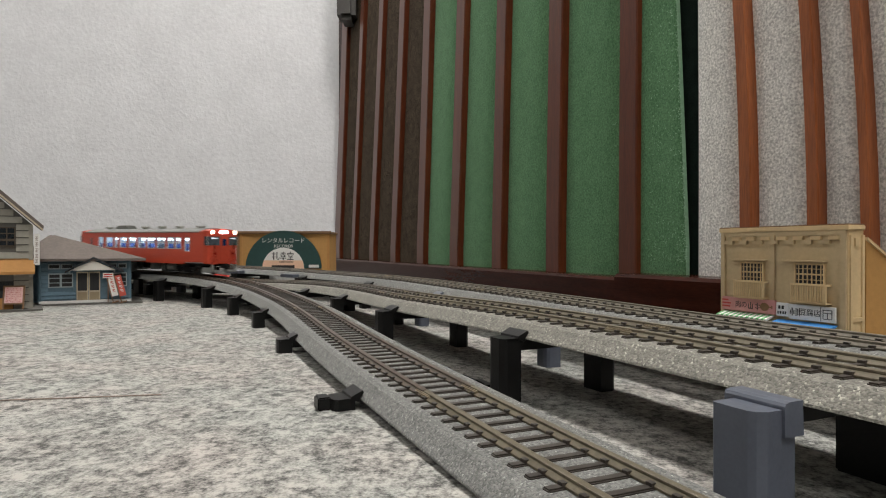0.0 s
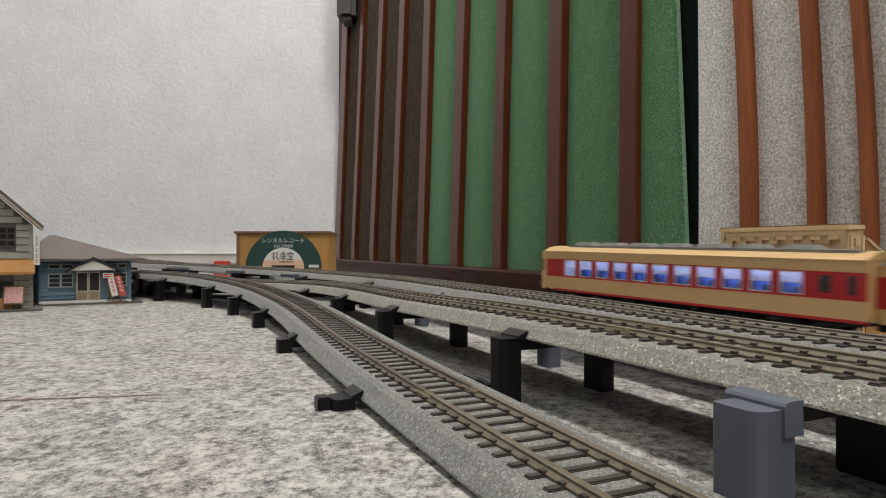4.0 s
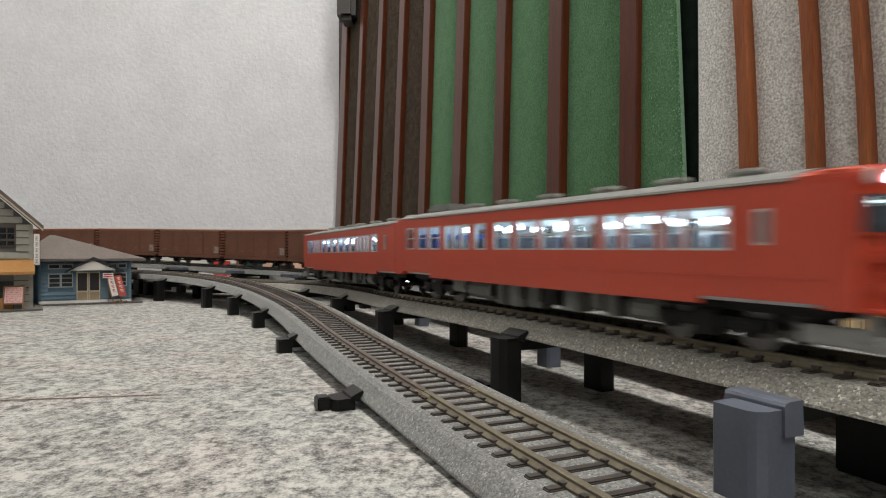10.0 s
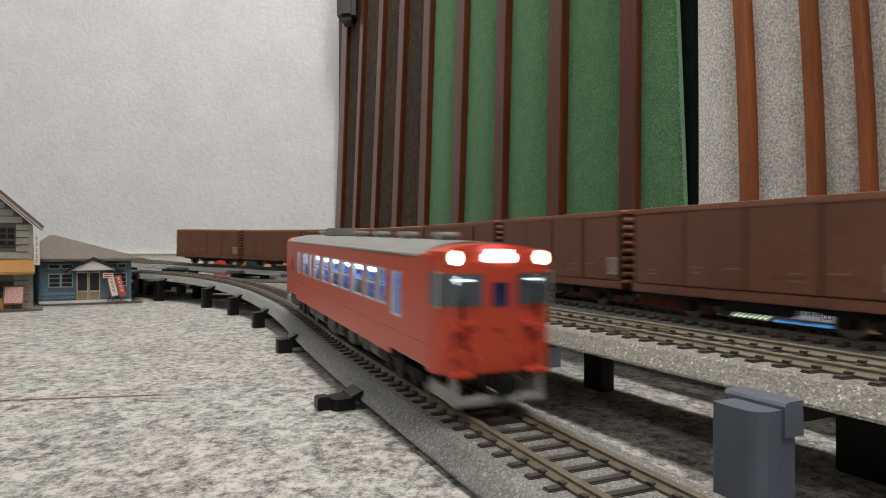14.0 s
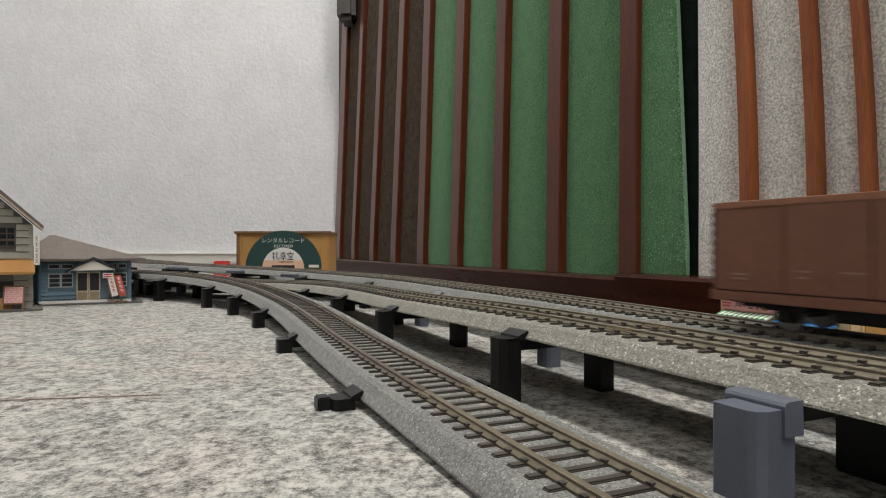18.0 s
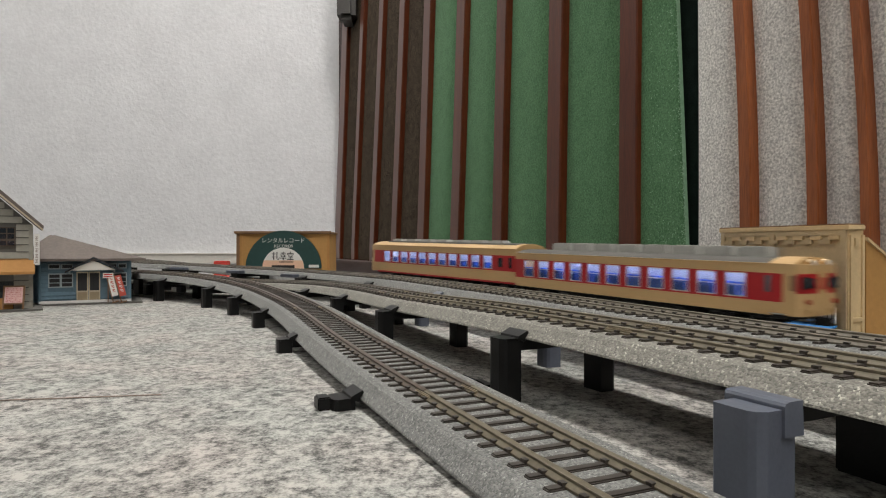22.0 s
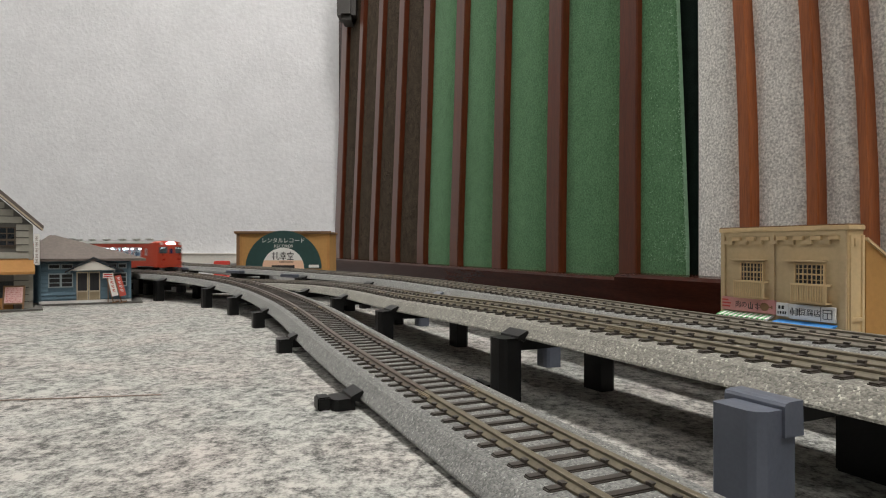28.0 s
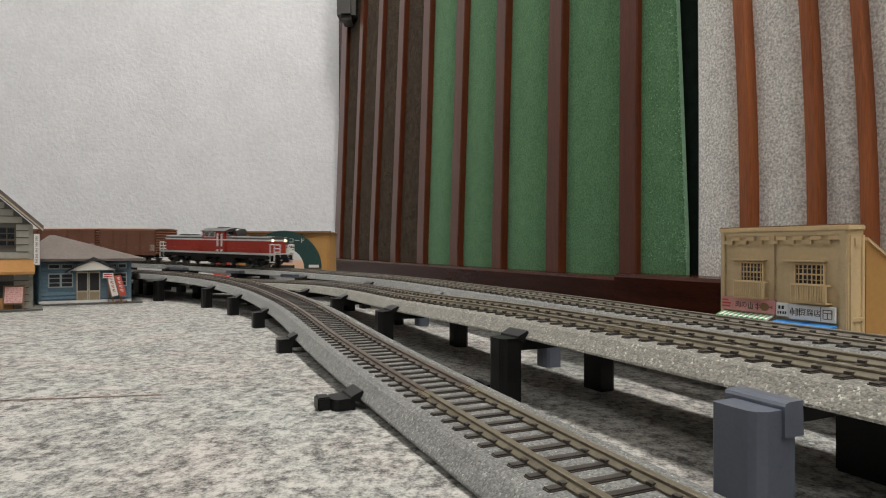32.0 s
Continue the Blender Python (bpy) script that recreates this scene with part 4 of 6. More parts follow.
    for y in (-7.4, 7.4):
        part("grab_rail", mc(bmesh.new(), (xe + 0.3, y, 9.4), (xe + 0.3, y, 13.0), 0.14, 6), CREAM, cab)
    bm = bmesh.new()
    mb(bm, xe - 2, xe + 2.6, -1.2, 1.2, 3.8, 6.0, 0.3)
    mb(bm, -xb - 2.6, -xb + 2, -1.2, 1.2, 3.8, 6.0, 0.3)
    part("coupler", bm, UNDER_BLACK, car)
    # plain end, roof
    bm = bmesh.new()
    mb(bm, -xb, -xb + 0.6, -9.3, 9.3, 7.0, 22.3)
    part("gangway_end", bm, CREAM, car)
    part("gangway", mbm(-xb - 1.2, -xb, -3.2, 3.2, 7.2, 20.4, 0.3), UNDER_BLACK, car)
    roof = part("roof", mp(bmesh.new(), arch(W - 0.05, 22.2, 24.5 if shoulder else 24.0), "x", -xb, xe - 10), CREAM if shoulder else ROOF_DARK, car)
    if shoulder:
        part("roof_walk", mbm(-xb + 4, xe - 14, -5.8, 5.8, 23.6, 24.7, 0.3), ROOF_GREY, roof)
    for s in (-1, 1):
        part("rain_gutter", mbm(-xb, xe - 10, *ys(s, W - 0.05, W + 0.3), 21.9, 22.25), CREAM, car)
    for i in range(units):
        x = -42 + 89.4 / max(units - 1, 1) * i
        bm = bmesh.new()
        mb(bm, x - 4.9, x + 4.9, -2.8, 2.8, 23.4, high, 0.4)
        for j in range(4):
            mb(bm, x - 3.6 + j * 2.0, x - 2.6 + j * 2.0, -1.8, 1.8, high - 0.1, high + 0.15)
        part("air_conditioner", bm, ROOF_LIGHT, roof)
    bm = mbm(-xb + 0.7, xe - 6, -9.0, 9.0, 6.5, 8.0)
    mb(bm, 51.0, 51.6, -9, 9, 8, 22)
    part("interior", bm, INSIDE, car)
    for i in range(12):
        bm = bmesh.new()
        for s in (-1, 1):
            mb(bm, -60 + 9.0 * i, -57.6 + 9.0 * i, s * 5.8 - 2.8, s * 5.8 + 2.8, 8.0, 15.4, 0.4)
            mb(bm, -57.6 + 9.0 * i, -53.0 + 9.0 * i, s * 5.8 - 2.8, s * 5.8 + 2.8, 8.0, 14.6, 0.4)
        part("seat_row", bm, SEAT_BRIGHT, car)
    part("light_strip", mbm(-xb + 2, xe - 13.2, -4.5, 4.5, 21.2, 21.7), LED_VIOLET, car)
    part("partition", mbm(-xb + 2, xe - 16, -0.3, 0.3, 15.0, 21.0), INSIDE, car)
    for x in (-44, 44):
        bogie(car, x, 14)
    under_boxes(car, 9, -32, 32, UNDER_BLACK)
    part("underframe", mbm(-xb + 3, xe - 4, -6.0, 6.0, 5.0, 6.5), UNDER_BLACK, car)
    return car


def diesel_locomotive():
    """A red centre-cab diesel locomotive with grey hood tops and a white line."""
    car = thing("diesel_locomotive", "red centre-cab model diesel locomotive with grey hood tops", "model train")
    xe = 56.0
    # running board and skirt
    part("running_board", mbm(-xe, xe, -9.3, 9.3, 8.0, 9.3, 0.2), SILVER, car, "pale grey running board")
    part("frame", mbm(-xe + 2, xe - 2, -8.6, 8.6, 5.6, 8.0), UNDER_BLACK, car)
    for s in (-1, 1):
        bm = bmesh.new()
        x0, x1 = sorted((s * 11.5, s * (xe - 5.0)))
        mb(bm, x0, x1, -7.9, 7.9, 9.3, 18.7, 0.5)
        hood = part("hood", bm, LOCO_RED, car)
        for j in range(5):
            xx = s * (16 + 7.0 * j)
            for y in (-1, 1):
                part("hood_door", mbm(xx - 2.9, xx + 2.9, *ys(y, 7.9 - 0.12, 7.9 + 0.12), 10.3, 16.9, 0.1), LOCO_RED, hood)
        part("hood_band", mbm(x0 - 0.06, x1 + 0.06, -8.05, 8.05, 17.0, 18.1), WHITE_PAINT, hood)
        bm = bmesh.new()
        mp(bm, arch(8.1, 18.7, 20.2, 10, 3.2), "x", x0, x1)
        mb(bm, x0 + 1.0, x1 - 1.0, -8.35, 8.35, 18.4, 18.9, 0.1)
        part("hood_top", bm, HOOD_GREY, hood)
        for y in (-1, 1):
            bm = bmesh.new()
            mc(bm, (x0 + 1, y * 8.5, 19.5), (x1 - 1, y * 8.5, 19.5), 0.22, 6)
            part("hood_handrail", bm, SILVER, hood)
            part("louvre_step", mbm(s * 14 if s > 0 else s * 44, s * 44 if s > 0 else s * 14, *ys(y, 7.8, 9.1), 9.4, 11.9, 0.15), LOCO_RED, hood)
        bm = bmesh.new()
        mb(bm, s * 35 - 6, s * 35 + 6, -4.5, 4.5, 19.8, 20.9, 0.4)
        part("fan_grille", bm, HOOD_GREY, hood)
        # nose
        for y in (-1, 1):
            part("headlamp_case", mc(bmesh.new(), (s * (xe - 6), y * 5.6, 17.6), (s * (xe - 4.3), y * 5.6, 17.6), 1.2, 14), ROOF_LIGHT, hood)
            part("headlamp", mc(bmesh.new(), (s * (xe - 5), y * 5.6, 17.6), (s * (xe - 4.1), y * 5.6, 17.6), 0.8, 14), LOCO_LAMP if s > 0 else CLEAR_LENS, hood)
            bm = bmesh.new()
            for x in (xe - 3.4, xe + 0.2):
                mc(bm, (s * x, y * 8.6, 4.5), (s * x, y * 8.6, 15.0), 0.32, 6)
            mc(bm, (s * (xe - 3.4), y * 8.6, 15.0), (s * (xe + 0.2), y * 8.6, 15.0), 0.32, 6)
            mc(bm, (s * (xe + 0.2), y * 8.6, 14.8), (s * (xe + 0.2), y * 3.6, 14.8), 0.32, 6)
            mc(bm, (s * (xe + 0.2), y * 3.6, 14.8), (s * (xe + 0.2), y * 3.6, 7.0), 0.32, 6)
            for z in (10.2, 12.4):
                mc(bm, (s * (xe + 0.2), y * 8.6, z), (s * (xe + 0.2), y * 3.6, z), 0.32, 6)
            mb(bm, s * (xe - 1.6) - 2, s * (xe - 1.6) + 2, *ys(y, 8.6 - 0.4, 8.6 + 0.4), 3.4, 4.2)
            part("end_handrail", bm, WHITE_PAINT, car, "white end handrail")
        part("buffer_beam", mbm(s * xe - 0.6, s * xe + 0.4, -7.6, 7.6, 5.4, 8.6, 0.2), UNDER_BLACK, car)
        part("coupler", mbm(s * xe - 0.5 if s > 0 else s * xe - 4, s * xe + 4 if s > 0 else s * xe + 0.5, -1.2, 1.2, 3.6, 6.0, 0.3), UNDER_BLACK, car)
    # cab
    bm = bmesh.new()
    mb(bm, -11.5, 11.5, -8.9, 8.9, 9.3, 23.4, 0.4)
    cab = part("cab", bm, LOCO_RED, car)
    part("cab_band", mbm(-11.6, 11.6, -9.0, 9.0, 17.0, 17.8), WHITE_PAINT, cab)
    part("cab_roof", mp(bmesh.new(), arch(9.3, 23.3, 25.5, 12, 2.2), "x", -12.4, 12.4), HOOD_GREY, cab)
    part("roof_dome", mbm(-3.5, 3.5, -3.5, 3.5, 25.0, 26.2, 0.6), ROOF_GREY, cab)
    bm = bmesh.new()
    mp(bm, [(-3.6, 19.4), (-3.4, 23.8), (-2.2, 25.0), (2.2, 25.0), (3.4, 23.8), (3.6, 19.4)], "x", 15.4, 18.2)
    part("exhaust_cover", bm, HOOD_GREY, cab)
    for y in (-1, 1):
        for x in (-6.5, -0.9):
            fr = part("cab_window", mbm(x - 2.75, x + 2.75, *ys(y, 8.9 - 0.1, 8.9 + 0.12), 18.9, 22.8, 0.2), ALU, cab)
            part("pane", mbm(x - 2.35, x + 2.35, *ys(y, 8.9 - 0.1, 8.9 + 0.18), 19.3, 22.4, 0.15), CAB_PANE, fr)
        part("cab_door", mbm(4.8, 8.2, *ys(y, 8.9 - 0.1, 8.9 + 0.1), 9.8, 22.4, 0.2), LOCO_RED, cab)
        part("door_window", mbm(5.8, 7.2, *ys(y, 8.9 - 0.1, 8.9 + 0.18), 17.9, 22.2, 0.15), DARK_GLASS, cab)
        for x in (4.5, 8.5):
            part("door_handrail", mbm(x - 0.6, x + 0.6, *ys(y, 9.2 - 0.15, 9.2 + 0.15), 13.0, 21.6), WHITE_PAINT, cab)
            part("cab_step", mbm(x - 0.8, x + 0.8, *ys(y, 9.3 - 0.3, 9.3 + 0.3), 9.5, 11.0, 0.1), WHITE_PAINT, cab)
        for x in (-14, 14):
            part("side_tank", mbm(x - 7, x + 7, *ys(y, 7.2 - 1.6, 7.2 + 1.6), 2.4, 6.8, 0.3), UNDER_BLACK, car)
    for y in (-4.5, 4.5):
        for s in (-1, 1):
            fw = part("front_window", mbm(s * 11.5 - 0.2, s * 11.5 + 0.2, y - 2.9, y + 2.9, 20.4, 23.1, 0.15), ALU, cab)
            part("pane", mbm(s * 11.5 - 0.25, s * 11.5 + 0.25, y - 2.5, y + 2.5, 20.8, 22.7, 0.1), DARK_GLASS, fw)
    part("fuel_tank", mbm(-28, 28, -5.4, 5.4, 2.4, 5.7, 0.4), UNDER_BLACK, car)
    for x in (-39, 39):
        bogie(car, x, 14.5, 2.9)
    bogie(car, 0, 10, 2.6)
    return car


def covered_wagon():
    """A brown covered goods wagon with four sliding doors on each side and ribbed ends."""
    w = thing("covered_wagon", "brown model covered goods wagon with ribbed ends", "goods wagon", None, "wagons of the goods train")
    xe, W = 30.8, 9.5
    bm = mbm(-xe + 0.8, xe - 0.8, -W + 0.5, W - 0.5, 5.6, 21.6)
    part("box", bm, WAGON_DARK, w)
    for s in (-1, 1):
        for j in range(4):
            a = -xe + 1.0 + j * (2 * xe - 2.0) / 4
            b = a + (2 * xe - 2.0) / 4 - 0.14
            bm = bmesh.new()
            out = s * W + (0.05 * s if j in (1, 2) else -0.1 * s)
            y0, y1 = sorted((s * (W - 0.6), out))
            mb(bm, a, b, y0, y1, 6.9, 21.2, 0.12)
            d = part("sliding_door", bm, WAGON, w)
            bm = bmesh.new()
            y0, y1 = sorted((out - 0.05 * s, out + 0.2 * s))
            mb(bm, b - 0.9, b - 0.2, y0, y1, 7.4, 20.8)
            mb(bm, a + 5.5, a + 6.6, y0, y1, 8.9, 9.7)
            mb(bm, a + 8.8, a + 11.4, y0, y1, 9.4, 9.7)
            part("door_post", bm, WAGON, d)
        bm = bmesh.new()
        y0, y1 = sorted((s * (W - 0.4), s * (W + 0.32)))
        mb(bm, -xe, xe, y0, y1, 5.0, 6.7, 0.15)
        part("side_sill", bm, WAGON, w)
        bm = bmesh.new()
        y0, y1 = sorted((s * (W - 0.5), s * (W + 0.25)))
        mb(bm, -xe + 0.4, xe - 0.4, y0, y1, 21.1, 22.2, 0.15)
        part("door_track", bm, WAGON_ROOF, w)
        y0, y1 = sorted((s * W, s * (W + 0.45)))
        pl = part("label_plate", mbm(xe - 5.4, xe - 1.6, y0, y1, 8.2, 12.0, 0.05), PLATE, w, "pale grey label plate")
        y0, y1 = sorted((s * (W + 0.44), s * (W + 0.5)))
        bm = bmesh.new()
        for k in range(4):
            mb(bm, xe - 5.0 + k * 0.9, xe - 4.75 + k * 0.9, y0, y1, 8.6, 11.6)
        part("printed_bars", bm, WAGON, pl)
        for k, (x, z, ww) in enumerate(((-26, 9.6, 3.2), (-26, 8.8, 3.2), (-13, 10.4, 3.0), (-13, 9.4, 2.4), (-5, 10.4, 4.0), (9, 10.0, 2.6), (9, 8.8, 2.6), (16, 10.2, 3.4))):
            y0, y1 = sorted((s * (W + 0.1), s * (W + 0.16)))
            part("stencil_bar", mbm(x, x + ww, y0, y1, z, z + 0.28), STENCIL, w)
    for s in (-1, 1):
        bm = bmesh.new()
        x0, x1 = sorted((s * (xe - 1.0), s * (xe - 0.2)))
        mb(bm, x0, x1, -W + 0.2, W - 0.2, 5.2, 21.8)
        end = part("end_wall", bm, WAGON_DARK, w)
        for k in range(9):
            z = 6.6 + k * 1.7
            part("rib", mc(bmesh.new(), (s * (xe - 0.2), -W + 0.3, z), (s * (xe - 0.2), W - 0.3, z), 0.5, 8), WAGON_ROOF, end)
        part("coupler", mbm(s * xe if s > 0 else s * xe - 2.6, s * xe + 2.6 if s > 0 else s * xe, -1.0, 1.0, 4.0, 6.0, 0.2), UNDER_BLACK, w)
        bm = bmesh.new()
        for y in (-1, 1):
            mb(bm, s * 17 - 4.5, s * 17 + 4.5, y * 6.4 - 0.5, y * 6.4 + 0.5, 3.6, 5.2, 0.2)
            mb(bm, s * 17 - 1.6, s * 17 + 1.6, y * 6.4 - 0.7, y * 6.4 + 0.7, 1.6, 4.4, 0.2)
        ax = part("axle_guard", bm, UNDER_BLACK, w)
        bm = bmesh.new()
        for y in (-1, 1):
            mc(bm, (s * 17, y * 4.0, 2.7), (s * 17, y * 5.1, 2.7), 2.8, 20)
        mc(bm, (s * 17, -5.2, 2.7), (s * 17, 5.2, 2.7), 0.5, 8)
        part("wheelset", bm, STEEL, ax)
    part("roof", mp(bmesh.new(), arch(W + 0.15, 22.0, 22.8, 10, 2.2), "x", -xe, xe), WAGON_ROOF, w)
    bm = mbm(-xe + 2, xe - 2, -3.2, 3.2, 3.6, 5.6)
    mb(bm, -8, 8, -7.5, -5.5, 2.6, 5.2, 0.3)
    mb(bm, -6, 9, 5.5, 7.5, 2.6, 5.2, 0.3)
    part("underframe", bm, UNDER_BLACK, w)
    return w


def taller(car, k, z0):
    """Stretches or flattens what stands above z0 millimetres, the running gear excepted."""
    for ob in car.children_recursive:
        if ob.data and ob.name.split(".")[0] not in ("bogie", "wheelset", "axle_guard", "underfloor_box", "hanger", "snow_guard", "coupler"):
            for v in ob.data.vertices:
                if v.co.z > z0 * MM:
                    v.co.z = z0 * MM + (v.co.z - z0 * MM) * k


WINS_ONE = [(-44.5, -39.0), (-35.3, -27.5), (-25.2, -21.8), (-19.3, -11.9), (-9.4, -1.5), (0.8, 9.0), (10.5, 18.6), (20.7, 29.0), (31.0, 38.0), (39.0, 44.4)]
WINS_TWO = [(-54.2, -44.6), (-42.6, -39.4), (-38.2, -35.1), (-34.0, -31.0), (-28.8, -22.9), (-21.2, -13.4), (-12.0, -4.9), (-3, 4.8), (5.8, 12.8), (14, 20.4), (22, 25), (26.2, 29), (30.2, 33), (34.0, 36.6), (38.6, 45)]
WINS_THREE = [(-59.2, -53.6), (-51.2, -45.4), (-44.2, -37.8), (-35, -31.2), (-30.6, -26.8), (-26.2, -22.4), (-19.8, -14.8), (-11.2, -4.2), (-2.4, 4.8), (6.2, 14.2), (15.4, 22.2), (24.2, 28), (29.4, 36.2), (37.6, 40.8), (41.6, 48.8)]
red_one = red_railcar("pair", 1, (-30, -20, -11, 6, 15, 24), -30, WINS_ONE, (47.6, 52.4), 138.0, (-50, -8, 10, 28, 48))
red_two = red_railcar("mid", -1, (-46, -35, -17, 1, 10, 28, 40), None, WINS_TWO, (51.4, 53.2), 132.0, (-46, -31, -16, -3.6, 15.8, 34, 52), 1)
red_three = red_railcar("mid", 1, (-30, -17, -8, 9, 26, 33), -52, WINS_THREE, (52.8, 54.8), 132.0, (-37, -21, -4, 14, 30, 44), -1)
cream_one = cream_railcar(25.8, 7, True, -47.8, 9.14, 0.72)
cream_two = cream_railcar(27.2, 8, False, -57.4, 10.1, 0.66)
loco = diesel_locomotive()
wagons = [covered_wagon()]
taller(wagons[0], 1.10, 5.0)
taller(red_one, 1.10, 6.0)
taller(cream_two, 0.91, 6.0)
for _ in range(WAGONS - 1):
    wagons.append(copy_thing(wagons[0], Matrix()))


# ---- piers under the tracks ----
def pier_at(k, s, material, wide, legs=(-15.4, 9.2), leg_w=5.6, label="black plastic track pier with clips", lug=False):
    """A pier across the track at s: two legs, a beam and a sloping clip on each side of the roadbed."""
    p = on_track(k, s)
    u = Vector(on_track(k, s + 0.004) - on_track(k, s - 0.004))
    ang = math.degrees(math.atan2(u.y, u.x))
    t = thing("track_pier", label, "track pier", pose(p[0], p[1], FLOOR, 0, 0, ang), "piers under the tracks")
    top = max((p[2] - FLOOR) / MM - 4.2, 1.2)
    # the camera's side of the track lies at minus y here; the legs' outer corners are rounded
    for y in legs:
        out = -1 if y < 0 else 1
        h = leg_w / 2
        ring = [(-h, y - out * 2.2), (-h, y + out * 0.9), (-h * 0.86, y + out * 1.6), (-h * 0.5, y + out * 2.0), (h * 0.5, y + out * 2.0), (h * 0.86, y + out * 1.6), (h, y + out * 0.9), (h, y - out * 2.2)]
        bm = mp(bmesh.new(), ring, "z", 0, top + 0.3)
        part("leg", bm, material, t)
    if top > 2.0:
        part("beam", mbm(-h + 0.5, h - 0.5, legs[0] + 2.1, legs[1] - 2.1, max(top - 2.2, 0.3), top - 0.05, 0.2), material, t)
    for side in (-1, 1):
        bm = bmesh.new()
        w0 = 12.9 if side < 0 else 12.6
        # a bent flap that lies on the shoulder of the roadbed
        mp(bm, [(side * (w0 + 1.3), top + 0.2), (side * (w0 + 1.1), top + 0.75), (side * 11.9, top + 1.75), (side * 11.6, top + 1.3), (side * 12.4, top + 0.35), (side * (w0 - 0.4), top - 0.4)], "x", -wide / 2, wide / 2)
        mp(bm, [(side * (w0 + 3.6), top - 0.2), (side * (w0 + 3.6), top + 0.3), (side * (w0 + 0.2), top + 0.4), (side * (w0 - 0.4), top - 0.2)], "x", -wide / 2 + 0.3, wide / 2 - 0.3)
        part("clip", bm, material, t)
    if lug:
        part("joint_lug", mbm(-h + 0.5, h - 1.6, legs[0] - 4.4, legs[0] - 1.9, 0.0, top + 0.6, 0.25), material, t)
    return t


def stout_pier(k, s):
    """A stout grey pier: one thick post with bevelled edges before the track, a black leg behind."""
    p = on_track(k, s)
    u = Vector(on_track(k, s + 0.004) - on_track(k, s - 0.004))
    t = thing("track_pier", "stout blue-grey plastic pier beside the raised track", "track pier", pose(p[0], p[1], FLOOR, 0, 0, math.degrees(math.atan2(u.y, u.x))), "piers under the tracks")
    top = (p[2] - FLOOR) / MM - 4.2
    part("post", mp(bmesh.new(), [(-3.2, -13.4), (-3.2, -18.9), (-3.1, -19.2), (-2.8, -19.4), (1.8, -19.4), (2.6, -18.9), (3.2, -17.8), (3.2, -13.4)], "z", 0, top - 0.1), PIER_GREY, t)
    part("cap", mp(bmesh.new(), [(-15.6, top - 3.2), (-15.6, top + 0.3), (-15.4, top + 0.65), (-14.7, top + 0.8), (-12.6, top + 0.8), (-12.4, top - 3.2)], "x", -4.6, 3.6), PIER_GREY, t)
    part("beam", mbm(-2.6, 2.6, -13.4, 4.4, top - 2.2, top - 0.05, 0.2), PIER_BLACK, t)
    part("leg", mbm(-3.9, 3.9, 4.4, 9.4, 0, top, 0.3), PIER_BLACK, t)


for s in PIERS_1:
    pier_at(1, s, PIER_BLACK, 6.2, lug=s > 0.55)
for s in PIERS_2:
    pier_at(2, s, PIER_BLACK, 6.2)
for s in PIERS_3:
    pier_at(3, s, PIER_BLACK, 6.2)
for s, near_leg in ((0.539, -20.0), (0.630, -21.0)):
    pier_at(3, s, PIER_GREY, 6.0, legs=(near_leg, 9.2), label="blue-grey plastic track pier under the raised track")
stout_pier(2, 0.6757)
for s in PIERS_4:
    pier_at(4, s, PIER_BLACK, 6.2)


# ---- buildings; sizes in millimetres in each building's own space, front towards minus y ----
OCHRE = mat("ochre_plaster", (0.50, 0.27, 0.085), 0.75, vary=0.08, scale=60, bump=0.2)
TAN = mat("tan_plaster", (0.54, 0.42, 0.25), 0.75, vary=0.08, scale=70, bump=0.2, bump_scale=500)
TAN_LIGHT = mat("light_tan_trim", (0.66, 0.5, 0.28), 0.65, vary=0.07, scale=80)
BROWN_TRIM = mat("brown_trim", (0.23, 0.125, 0.06), 0.65, vary=0.12, scale=80)
SIGN_GREEN = mat("dark_green_sign", (0.02, 0.062, 0.056), 0.5, vary=0.12, scale=60)
PEACH = mat("peach_sign", (0.80, 0.52, 0.36), 0.6, vary=0.05, scale=60)
SIGN_WHITE = mat("white_sign", (0.78, 0.77, 0.74), 0.5, vary=0.04, scale=80)
SIGN_PINK = mat("pink_sign", (0.58, 0.27, 0.26), 0.5, vary=0.07, scale=80)
INK = mat("black_ink", (0.02, 0.018, 0.018), 0.6, vary=0.1)
INK_RED = mat("red_ink", (0.5, 0.05, 0.04), 0.6, vary=0.1)
STRIPE_GREEN = mat("green_stripe", (0.14, 0.4, 0.16), 0.6, vary=0.1, scale=80)
BLUE_SHELF = mat("bright_blue_shelf", (0.05, 0.25, 0.6), 0.5, vary=0.08, scale=80)
SIDING_BLUE = mat("blue_grey_siding", (0.115, 0.195, 0.25), 0.7, vary=0.1, scale=60, rand=0.06)
SIDING_GREY = mat("grey_green_siding", (0.29, 0.28, 0.24), 0.75, vary=0.1, scale=60, rand=0.06)
ROOF_BROWN = mat("grey_brown_roof", (0.135, 0.11, 0.095), 0.75, vary=0.14, scale=70, bump=0.3, bump_scale=400)
BASE_GAP_GREY = mat("dark_base_and_gap_shade", (0.11, 0.105, 0.095), 0.7, vary=0.12, scale=90)
# near-black colour paints the shade of unlit rooms, doorways and window panes
ROOM_SHADE = mat("painted_room_shade", (0.02, 0.02, 0.022), 0.6, vary=0.2)
BEIGE_FRAME = mat("beige_joinery", (0.5, 0.43, 0.31), 0.6, vary=0.07, scale=90)
DOOR_TAN = mat("tan_door_panel", (0.34, 0.27, 0.17), 0.6, vary=0.08, scale=90)
PALE_FRAME = mat("pale_blue_joinery", (0.36, 0.42, 0.44), 0.6, vary=0.07, scale=90)
